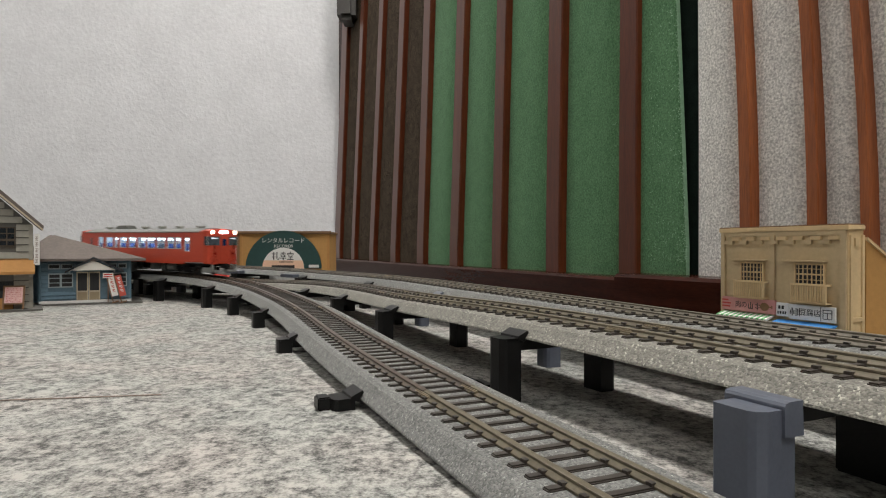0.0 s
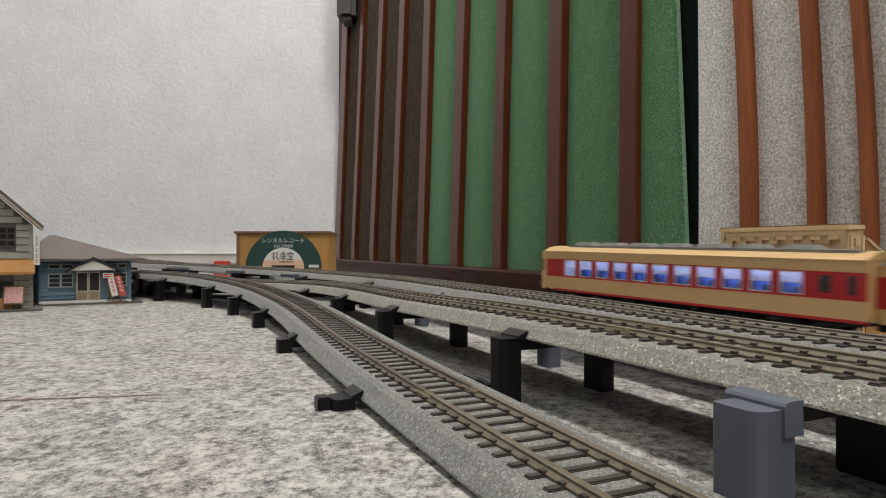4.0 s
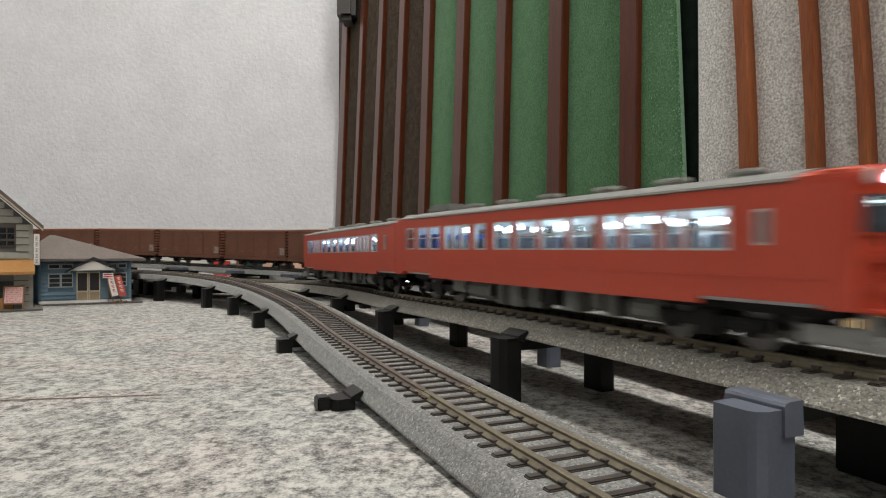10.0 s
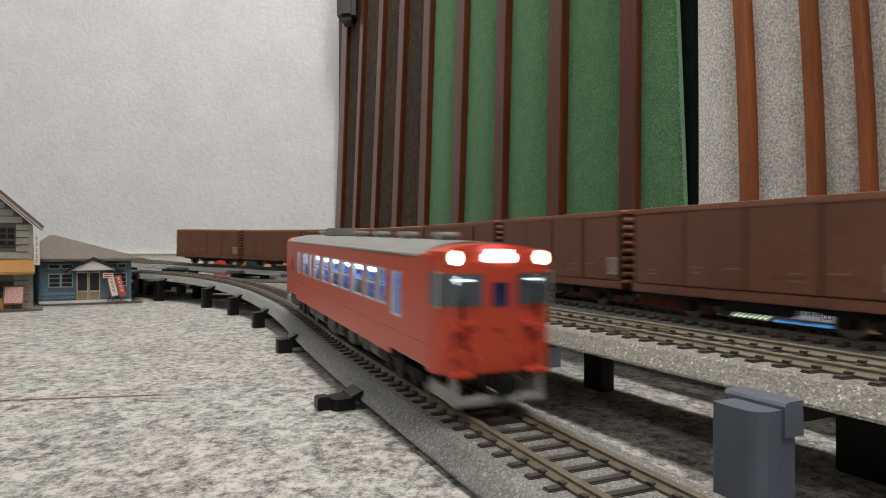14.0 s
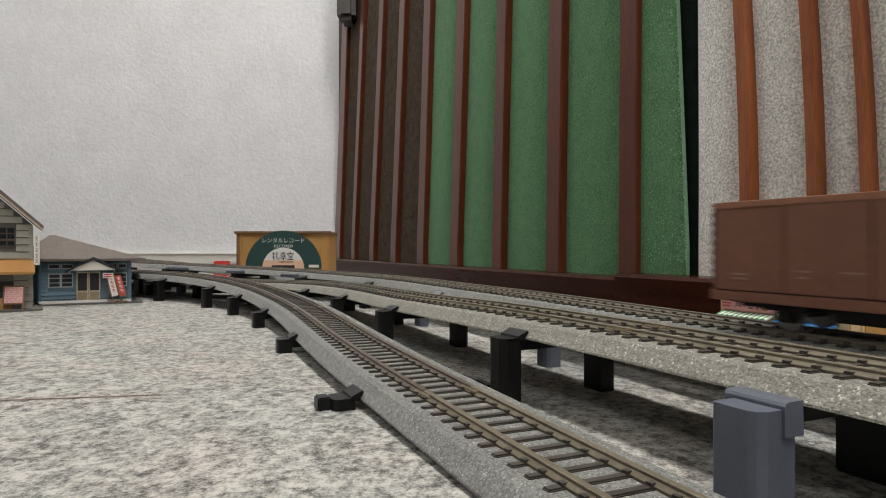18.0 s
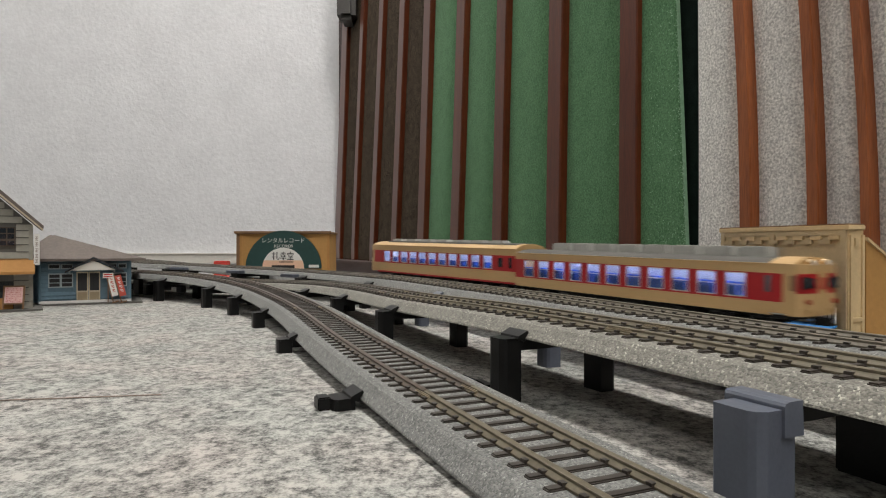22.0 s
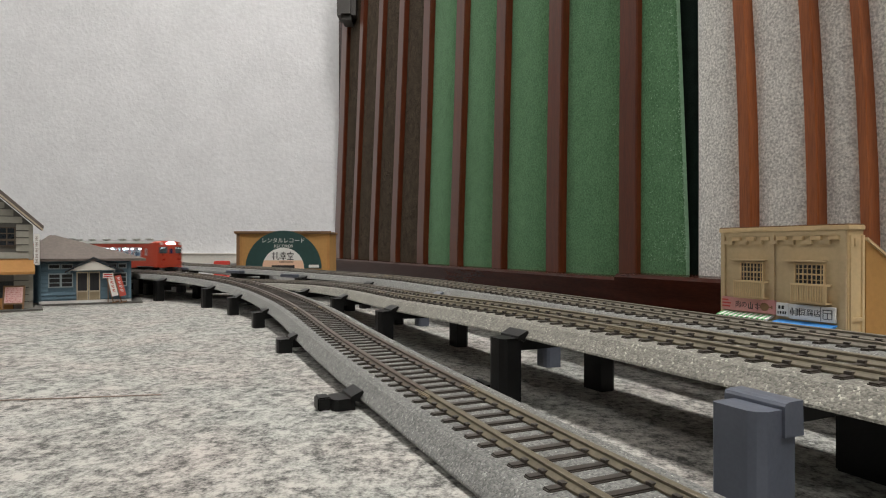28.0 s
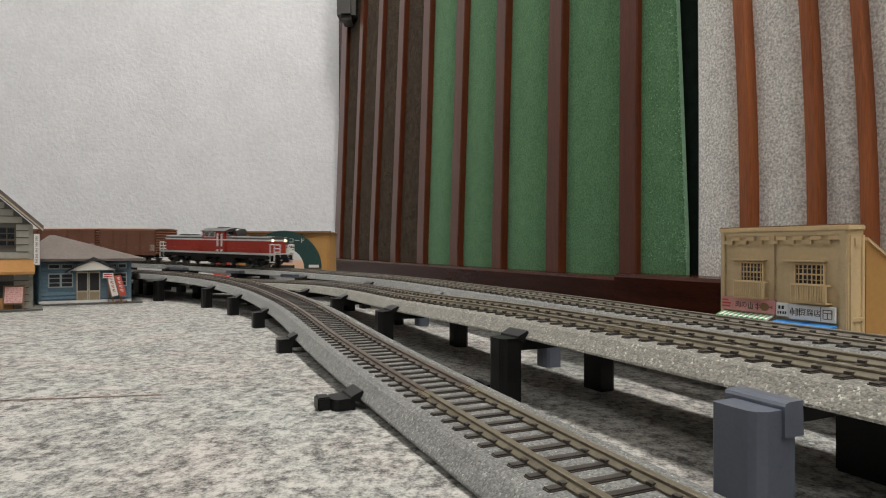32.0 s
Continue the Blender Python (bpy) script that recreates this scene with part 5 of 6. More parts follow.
DARK_WOOD = mat("dark_brown_joinery", (0.06, 0.045, 0.03), 0.6, vary=0.15, scale=90)
AWNING = mat("ochre_awning", (0.46, 0.23, 0.07), 0.75, vary=0.07, scale=60)


def face_text(body, size, material, parent, x, y, z, spacing=1.0):
    """Writing on a front that faces minus y."""
    return write(body, size * MM, material, parent, pose(x * MM, y * MM, z * MM, 90, 0, 0), spacing=spacing)


def bars(parent, material, y, items, name="printed_bar"):
    """Plain bars for writing, one by one; on a part of a thing they hang from the thing's part."""
    for x0, x1, z0, z1 in items:
        ob = part(name, mbm(x0, x1, y - 0.08, y, z0, z1), material, parent)
    return ob


def lattice_window(parent, x0, x1, z0, z1, y, cols, rows, frame_mat, mid=True, bar=0.3, glass=None):
    """A framed window with glazing bars in front of a dark pane."""
    bm = bmesh.new()
    t = 0.55
    for q in ((x0, x0 + t, z0, z1), (x1 - t, x1, z0, z1), (x0 + t, x1 - t, z0, z0 + t), (x0 + t, x1 - t, z1 - t, z1)):
        mb(bm, q[0], q[1], y - 0.5, y + 0.3, q[2], q[3])
    w = part("window", bm, frame_mat, parent)
    part("pane", mbm(x0 + t, x1 - t, y + 0.05, y + 0.2, z0 + t, z1 - t), glass or DARK_GLASS, w)
    for i in range(1, cols):
        x = x0 + (x1 - x0) * i / cols
        part("glazing_bar", mbm(x - bar / 2, x + bar / 2, y - 0.3, y + 0.05, z0 + t, z1 - t), frame_mat, w)
    for i in range(1, rows):
        z = z0 + (z1 - z0) * i / rows
        bb = bar * (2.2 if mid and i == rows // 2 else 1)
        part("glazing_bar", mbm(x0 + t, x1 - t, y - 0.25, y + 0.04, z - bb / 2, z + bb / 2), frame_mat, w)
    return w


def twin_shop():
    """A two-storey pair of small shops with a stepped cornice."""
    wide, deep, h = 46.0, 40.0, 36.9
    corner = wall_at(0.185, 0.1689, FLOOR)
    m = Matrix.Translation(corner) @ Matrix.Rotation(math.atan2(-UY, -UX), 4, "Z")
    b = thing("shop_building", "tan two-storey model twin shop with balconies and signs", "model building", m)
    bm = mbm(0, wide, 0, 6.6, 0, h - 1.5)
    walls = part("wall", bm, TAN, b)
    part("side_wall", mbm(wide - 0.9, wide + 0.35, -0.15, 6.6, 0, h - 1.4), TAN_LIGHT, b)
    part("rear_wing", mp(bmesh.new(), [(6.6, 0), (deep, 0), (deep, 14), (6.6, h - 4.6)], "x", wide - 3.0, wide + 1.2), OCHRE, b, "ochre rear wing with a sloping roof")
    part("wing_roof", mp(bmesh.new(), [(6.6, h - 4.6), (deep, 14.0), (deep, 14.9), (6.6, h - 3.7)], "x", wide - 3.0, wide + 1.8), TAN_LIGHT, b)
    part("cornice", mbm(-0.6, wide + 0.9, -1.0, 6.9, h - 1.5, h, 0.2), TAN_LIGHT, b)
    part("parapet_top", mbm(-0.4, wide + 0.7, -0.8, 6.7, h, h + 0.35, 0.1), BROWN_TRIM, b)
    for x0, x1 in ((0.0, 1.8), (20.0, 21.9), (wide - 1.9, wide)):
        part("pilaster", mbm(x0, x1, -0.7, 0, 0, h - 1.5, 0.1), TAN, b)
    part("cornice_board", mbm(1.8, wide - 1.9, -0.55, 0, h - 3.0, h - 1.5), TAN, b)
    n = 14
    for i in range(n):
        x = 2.2 + i * (wide - 4.4) / n
        w = (wide - 4.4) / n
        z = h - 4.4 if i % 2 else h - 5.7
        part("dentil", mbm(x - 0.25, x + w + 0.25, -0.95 if i % 2 else -1.1, 0, z, z + 1.25, 0.1), TAN_LIGHT if i % 2 else TAN, b)
    bm = bmesh.new()
    for z0, z1 in ((h - 6.4, h - 5.2), (h - 5.2, h - 4.0)):
        mb(bm, wide + 0.3, wide + 0.8, 2.4, 4.0, z0, z1)
    mb(bm, wide + 0.3, wide + 0.9, 0.2, 1.1, 0, h - 3)
    mb(bm, wide + 0.3, wide + 0.9, 5.4, 6.5, 0, h - 3)
    mb(bm, wide + 0.3, wide + 0.9, 1.1, 5.4, 8.2, 9.3)
    mb(bm, wide + 0.3, wide + 0.9, 1.1, 5.4, 1.6, 2.6)
    part("side_trim", bm, TAN_LIGHT, b)
    for x0, x1, bx0, bx1, ex0, ex1 in ((8.3, 17.8, 7.4, 19.6, 5.0, 18.9), (29.0, 39.4, 29.4, 41.2, 25.4, 39.9)):
        lattice_window(b, x0, x1, 18.3, 25.2, -0.25, 7, 4, TAN_LIGHT, True, 0.22, ROOM_SHADE)
        part("window_hood", mbm(ex0, ex1, -2.2, 0, 25.6, 26.1, 0.1), TAN, b)
        bm = bmesh.new()
        mb(bm, bx0, bx1, -2.9, -2.4, 18.3, 18.9)
        mb(bm, bx0, bx1, -2.9, -2.4, 12.9, 13.4)
        mb(bm, bx0, bx1, -2.9, 0.0, 12.75, 13.2)
        for sx in (bx0, bx1 - 0.5):
            mb(bm, sx, sx + 0.5, -2.4, 0.0, 18.3, 18.9)
            mb(bm, sx, sx + 0.5, -2.9, -2.4, 12.8, 18.4)
        bal = part("balcony", bm, TAN_LIGHT, b)
        k = int((bx1 - bx0) / 0.8)
        for i in range(1, k):
            x = bx0 + (bx1 - bx0) * i / k
            part("baluster", mbm(x - 0.2, x + 0.2, -2.8, -2.5, 13.4, 18.3), TAN_LIGHT, bal)
    # signs
    s1 = part("shop_sign", mbm(1.4, 23.0, -1.5, -0.7, 8.1, 12.7, 0.1), SIGN_PINK, b, "pink butcher's sign with black writing")
    face_text("\u8089\u306e", 2.5, INK, s1, 9.6, -1.55, 10.3)
    bars(s1, INK, -1.55, [(12.6, 14.4, 9.2, 9.5), (12.6, 12.85, 9.5, 10.9), (13.4, 13.65, 9.5, 11.5), (14.15, 14.4, 9.5, 10.9), (15.2, 17.2, 10.6, 10.85), (16.08, 16.33, 9.0, 11.5), (15.3, 15.8, 9.7, 9.95), (16.6, 17.1, 9.7, 9.95), (15.8, 16.6, 9.35, 9.55)])
    bars(s1, INK_RED, -1.55, [(1.6, 4.2, 11.4, 11.9), (1.6, 5.2, 10.3, 10.8), (1.6, 5.0, 9.2, 9.7)])
    part("painted_shape", mp(bmesh.new(), [(18.9 + 1.7 * math.cos(v), 10.3 + 1.35 * math.sin(v)) for v in [2 * math.pi * i / 16 for i in range(16)]], "y", -1.58, -1.5), BROWN_TRIM, s1)
    bars(s1, BROWN_TRIM, -1.56, [(17.3, 18.0, 10.1, 10.5), (20.2, 21.9, 10.15, 10.55), (21.6, 22.0, 9.8, 10.9)])
    s2 = part("shop_sign", mbm(23.3, 27.6, -1.5, -0.7, 7.9, 12.2, 0.1), SIGN_WHITE, b)
    bars(s2, INK, -1.55, [(24.2, 24.9, 10.2, 11.3), (25.4, 26.2, 10.2, 11.3), (23.9, 24.3, 8.6, 9.5), (24.7, 25.3, 8.6, 9.5), (25.7, 26.2, 8.6, 9.5), (26.5, 27.0, 8.6, 9.5)])
    s3 = part("shop_sign", mbm(27.8, wide - 2.8, -1.5, -0.7, 7.4, 12.1, 0.1), SIGN_WHITE, b, "white bean curd shop sign with black characters")
    face_text("\u8c46\u8150\u5e97", 2.35, INK, s3, 35.2, -1.55, 9.75)
    bars(s3, INK, -1.55, [(28.4, 28.65, 9.0, 10.3), (29.0, 29.3, 8.5, 11.0), (29.65, 29.9, 9.0, 10.3), (30.4, 30.65, 8.5, 11.0), (31.0, 31.25, 8.7, 10.8), (31.6, 31.85, 8.5, 11.0)])
    bars(s3, INK, -1.55, [(38.7, 38.85, 7.6, 11.9), (39.4, 42.4, 11.0, 11.2), (39.6, 42.2, 8.3, 8.5), (39.4, 39.6, 8.4, 11.1), (42.2, 42.4, 8.4, 11.1), (40.8, 41.0, 8.5, 10.2), (39.5, 42.3, 10.1, 10.3)])
    for i in range(10):
        x = 1.6 + i * 2.05
        bm = mp(bmesh.new(), [(-4.6, 5.9), (-0.7, 7.4), (-0.7, 7.7), (-4.6, 6.6)], "x", x, x + 1.02)
        part("awning_stripe", bm, STRIPE_GREEN, b)
        bm = mp(bmesh.new(), [(-4.6, 5.9), (-0.7, 7.4), (-0.7, 7.7), (-4.6, 6.6)], "x", x + 1.03, x + 2.05)
        part("awning_stripe", bm, SIGN_WHITE, b)
    bm = mp(bmesh.new(), [(-5.0, 4.6), (-0.7, 6.4), (-0.7, 6.8), (-5.0, 5.9)], "x", 23.6, wide - 2.6)
    part("blue_awning", bm, BLUE_SHELF, b, "bright blue awning")
    # flat plate, coloured as the shade inside the open shops
    part("shop_front", mbm(2.0, wide - 2.2, -0.4, 0.0, 0, 4.2), ROOM_SHADE, b)
    part("base", mbm(-1.5, wide + 4, -6.0, deep + 15, -0.0, 0.6), BASE_GAP_GREY, b)
    return b


def record_shop():
    """A low shop behind the tracks with a large half-round sign."""
    m = pose(-0.1255, 0.500, FLOOR)
    b = thing("shop_building", "ochre model record shop with a half-round green sign", "model building", m)
    part("wall", mbm(-35.0, 36.0, 0, 30, 0, 41.0), OCHRE, b)
    part("side_trim", mbm(-37.6, -35.0, -0.5, 30, 0, 40.6), BROWN_TRIM, b)
    part("roof", mbm(-38.6, 37.2, -2.0, 32, 40.6, 42.2, 0.3), BROWN_TRIM, b)
    part("roof_edge", mbm(-38.9, 37.5, -2.4, -2.0, 41.0, 42.8, 0.1), BROWN_TRIM, b)
    for x in (-34.4, 34.6):
        part("corner_post", mbm(x - 0.6, x + 1.2, -0.8, 0, 0, 40.6), AWNING, b)

    def half_disc(cx, cz, r, y0, y1, n=36):
        pts = [(cx + r * math.cos(math.pi * i / n), cz + r * math.sin(math.pi * i / n)) for i in range(n + 1)]
        return mp(bmesh.new(), pts, "y", y0, y1)
    sign = part("half_round_sign", half_disc(0, 13.4, 29.8, -3.0, -1.0), SIGN_GREEN, b, "dark green half-round sign with white writing")
    part("label_half", half_disc(0, 13.4, 16.4, -3.3, -2.98), SIGN_WHITE, sign)
    low = [(16.4 * math.cos(a), 13.4 + 16.4 * math.sin(a)) for a in [math.radians(v) for v in (0, 6, 12, 18, 23)]]
    part("peach_band", mp(bmesh.new(), low + [(-x, z) for x, z in low[::-1]], "y", -3.34, -3.28), PEACH, sign)
    part("label_bar", mbm(-9.0, 9.0, -3.4, -3.3, 13.4, 16.0), INK, sign)
    face_text("\u30ec\u30f3\u30bf\u30eb\u30ec\u30b3\u30fc\u30c9", 4.3, SIGN_WHITE, sign, 0.0, -3.05, 35.2, 1.0)
    face_text("RECORDS", 3.3, SIGN_WHITE, sign, 0.2, -3.05, 30.9, 1.05)
    bars(sign, INK, -3.36, [(-8.9, -6.0, 24.6, 25.2), (-7.7, -7.0, 20.4, 26.4), (-8.8, -7.9, 22.2, 22.8), (-6.7, -6.1, 22.4, 23.0), (-5.2, -4.5, 21.0, 26.2), (-4.5, -3.0, 20.4, 21.1), (-3.4, -2.9, 21.1, 22.2),
                             (-1.9, 1.9, 25.2, 25.8), (-0.35, 0.35, 24.2, 26.6), (-2.4, 2.4, 23.8, 24.3), (-1.2, -0.7, 23.0, 23.8), (0.7, 1.2, 23.0, 23.8), (-1.9, 1.9, 22.4, 22.9), (-2.4, 2.4, 21.3, 21.8), (-0.35, 0.35, 20.0, 22.4),
                             (3.2, 8.2, 25.0, 25.5), (3.2, 3.7, 24.2, 25.0), (7.7, 8.2, 24.2, 25.0), (5.4, 6.0, 25.5, 26.6), (4.2, 7.2, 24.0, 24.4), (4.2, 4.7, 22.8, 24.0), (6.7, 7.2, 22.8, 24.0), (4.2, 7.2, 22.5, 22.9), (3.9, 7.5, 21.5, 22.0), (5.4, 6.0, 20.5, 22.5), (3.2, 8.2, 20.2, 20.7)])
    bars(sign, INK, -3.4, [(-3.0, 8.0, 18.2, 18.9)])
    bars(sign, SIGN_WHITE, -3.1, [(20.0, 28.0, 14.2, 16.4)])
    part("door_wall", mbm(-10, 10, -1.0, 0, 0, 13.4), ROOM_SHADE, b)
    part("base", mbm(-40, 39, -6, 33, 0, 0.8), BASE_GAP_GREY, b)
    return b


def siding(parent, x0, x1, z0, z1, y, material, pitch=2.4, axis="x", holes=()):
    """Lapped boards across a front, one by one, cut where windows and doors are."""
    z = z0
    while z < z1 - 0.3:
        top = min(z + pitch, z1)
        spans = [(x0, x1)]
        for hx0, hx1, hz0, hz1 in holes:
            if hz0 < top - 0.1 and hz1 > z + 0.1:
                nxt = []
                for a, c in spans:
                    if hx0 > a:
                        nxt.append((a, min(c, hx0)))
                    if hx1 < c:
                        nxt.append((max(a, hx1), c))
                spans = [(a, c) for a, c in nxt if c - a > 0.4]
        for a, c in spans:
            if axis == "x":
                bm = mp(bmesh.new(), [(y, z), (y - 0.85, z), (y - 0.8, z + 0.25), (y - 0.3, top - 0.4), (y, top - 0.4)], "x", a, c)
            else:
                bm = mp(bmesh.new(), [(y, z), (y + 0.55, z), (y + 0.2, top), (y, top)], "y", a, c)
            part("board", bm, material, parent)
        z += pitch


def blue_house():
    """A small blue house with a hipped roof, a gabled porch and two banners."""
    b = thing("house", "small blue-grey model house with a hipped brown roof", "model house", pose(-0.18725, 0.3371, FLOOR, 0, 0, 28) @ Matrix.Diagonal((0.87, 1, 1, 1)))
    h = 23.0
    x0, x1 = -27.4, 21.8
    part("core", mbm(x0 + 0.2, x1 - 0.2, 0.4, 40, 0.8, h), ROOM_SHADE, b)
    part("left_wall", mbm(x0 - 0.4, x0 + 0.2, 0.4, 40, 0.8, h), SIDING_BLUE, b)
    wall = part("wall", mbm(x0, x1, 0.2, 0.8, 0.8, h), SIDING_BLUE, b)
    part("rear_wall", mbm(x0 - 8, x0 + 0.2, 12, 40, 0.8, h), SIDING_BLUE, b)
    holes = [(x0 + 4.7, x0 + 17.7, 9.0, 16.6), (x0 + 4.7, x0 + 17.7, 18.6, 21.6), (-8.4, 4.9, 0.8, 17.4), (10.2, x1 - 2.4, 9.0, 16.6), (8.6, x1 - 2.4, 18.8, 21.8)]
    siding(wall, x0, x1, 0.9, h, 0.2, SIDING_BLUE, 2.1, "x", holes)
    for xx in (x0, x1 - 1.2):
        part("corner_board", mbm(xx, xx + 1.2, -0.7, 0.4, 0.8, h), SIDING_BLUE, b)
    for a, c in ((x0 + 4.8, x0 + 11.2), (x0 + 11.2, x0 + 17.6), (10.3, x1 - 2.5)):
        lattice_window(b, a, c, 9.1, 16.5, -0.1, 1, 3, PALE_FRAME, False, 0.35, ROOM_SHADE)
    for a, c in ((x0 + 4.8, x0 + 11.0), (x0 + 11.4, x0 + 17.6), (8.8, 14.0), (14.4, x1 - 2.6)):
        lattice_window(b, a, c, 18.7, 21.5, -0.1, 1, 1, PALE_FRAME, False, 0.5, ROOM_SHADE)
    # door with two leaves
    for a, c in ((-8.0, -1.8), (-1.6, 4.6)):
        bm = bmesh.new()
        for q in ((a, a + 0.6, 1.0, 17.2), (c - 0.6, c, 1.0, 17.2), (a + 0.6, c - 0.6, 16.5, 17.2), (a + 0.6, c - 0.6, 6.4, 7.2), (a + 0.6, c - 0.6, 1.0, 1.9)):
            mb(bm, q[0], q[1], -0.7, 0.1, q[2], q[3])
        d = part("door", bm, BEIGE_FRAME, b)
        part("pane", mbm(a + 0.6, c - 0.6, -0.2, 0.0, 7.2, 16.5), ROOM_SHADE, d)
        part("lower_panel", mbm(a + 0.6, c - 0.6, -0.4, 0.0, 1.9, 6.4), DOOR_TAN, d, "beige lower door panel")
    # porch gable
    g = part("porch_gable", mp(bmesh.new(), [(-12.6, 18.0), (13.4, 18.0), (1.2, 23.2)], "y", -4.4, -3.6), TRIM, b)
    for sx, ex in ((-13.8, 1.2), (17.4, 1.2)):
        prof = [(sx, 16.7), (ex, 24.2), (ex, 25.2), (sx, 17.7)]
        part("porch_roof", mp(bmesh.new(), prof, "y", -5.4, 0.0), mat_porch(), b)
    for x in (-11.6, 12.4):
        part("porch_bracket", mbm(x - 0.4, x + 0.4, -3.8, 0, 16.8, 18.0), PALE_FRAME, b)
    # roof
    bm = bmesh.new()
    ex0, ex1, ey0, ey1 = -40.0, 29.5, -4.6, 48.0
    z0 = h + 0.2
    low = [bm.verts.new((x * MM, y * MM, z0 * MM)) for x, y in ((ex0, ey0), (ex1, ey0), (ex1, ey1), (ex0, ey1))]
    up = [bm.verts.new((x * MM, y * MM, (z0 + 0.9) * MM)) for x, y in ((ex0, ey0), (ex1, ey0), (ex1, ey1), (ex0, ey1))]
    ra, rb = bm.verts.new((-23.5 * MM, 20 * MM, 36.8 * MM)), bm.verts.new((-20.5 * MM, 20 * MM, 36.8 * MM))
    fs = [(low[0], low[1], up[1], up[0]), (low[1], low[2], up[2], up[1]), (low[2], low[3], up[3], up[2]), (low[3], low[0], up[0], up[3]), (low[3], low[2], low[1], low[0]),
          (up[0], up[1], rb, ra), (up[1], up[2], rb), (up[2], up[3], ra, rb), (up[3], up[0], ra)]
    for f in fs:
        bm.faces.new(f)
    bmesh.ops.recalc_face_normals(bm, faces=bm.faces[:])
    part("roof", bm, ROOF_BROWN, b, "grey-brown hipped roof")
    part("fascia", mbm(ex0, ex1 + 0.4, ey0 - 0.5, ey0, z0 - 0.3, z0 + 1.0), ROOF_BROWN, b)
    part("base", mbm(-42, 28.0, -5.0, 50, 0, 0.8), BASE_GAP_GREY, b)
    part("foundation", mbm(x0, x1, -0.8, 0.2, 0.8, 2.2), SIGN_WHITE, b)
    return b


PORCH = []


def mat_porch():
    if not PORCH:
        PORCH.append(mat("black_porch_tiles", (0.025, 0.028, 0.034), 0.5, vary=0.2, scale=120))
    return PORCH[0]


def banners():
    """Two leaning shop banners on poles before the blue house."""
    for k, (x, tilt, mm_, ink) in enumerate(((-0.1748, 13, SIGN_WHITE, INK_RED), (-0.1713, 14, mat("red_banner_cloth", (0.55, 0.1, 0.07), 0.8, vary=0.1, scale=90), SIGN_WHITE))):
        t = thing("shop_banner", "%s leaning shop banner on a pole before the house" % ("white and red" if k == 0 else "red and white"), "banner", pose(x, 0.3375 + (x + 0.1775) * 0.5, FLOOR + 0.0008, 0, -tilt, 20), "shop banners")
        part("pole", mc(bmesh.new(), (-1.6, 0, 0.3), (-1.6, 0, 16.0), 0.25, 8), BROWN_TRIM, t)
        part("foot", mbm(-2.6, 1.0, -1.0, 1.0, 0.0, 0.5), BROWN_TRIM, t)
        cl = part("cloth", mbm(-1.4, 1.6, -0.15, 0.15, 3.4, 14.8), mm_, t)
        bars(cl, ink, -0.16, [(x0, x1, z + dz, z + dz + 0.34) for z in (12.3, 10.1, 7.9, 5.7) for x0, x1, dz in ((-0.6, 0.8, 1.0), (-0.5, 0.1, 0.5), (-0.1, 0.9, 0.0))])
    t = thing("small_sign", "small red and white sign board before the house", "sign", pose(-0.1775, 0.3375, FLOOR + 0.0008, 0, 0, 20))
    part("board", mbm(-3.6, 1.4, 0, 0.3, 13.0, 15.6), SIGN_WHITE, t)
    part("post", mbm(-1.3, -0.9, 0.0, 0.3, 0, 13.0), BROWN_TRIM, t)
    bars(t.children[0], INK_RED, -0.01, [(-3.2, 1.0, 14.6, 15.2), (-3.2, 1.0, 13.4, 14.0)])


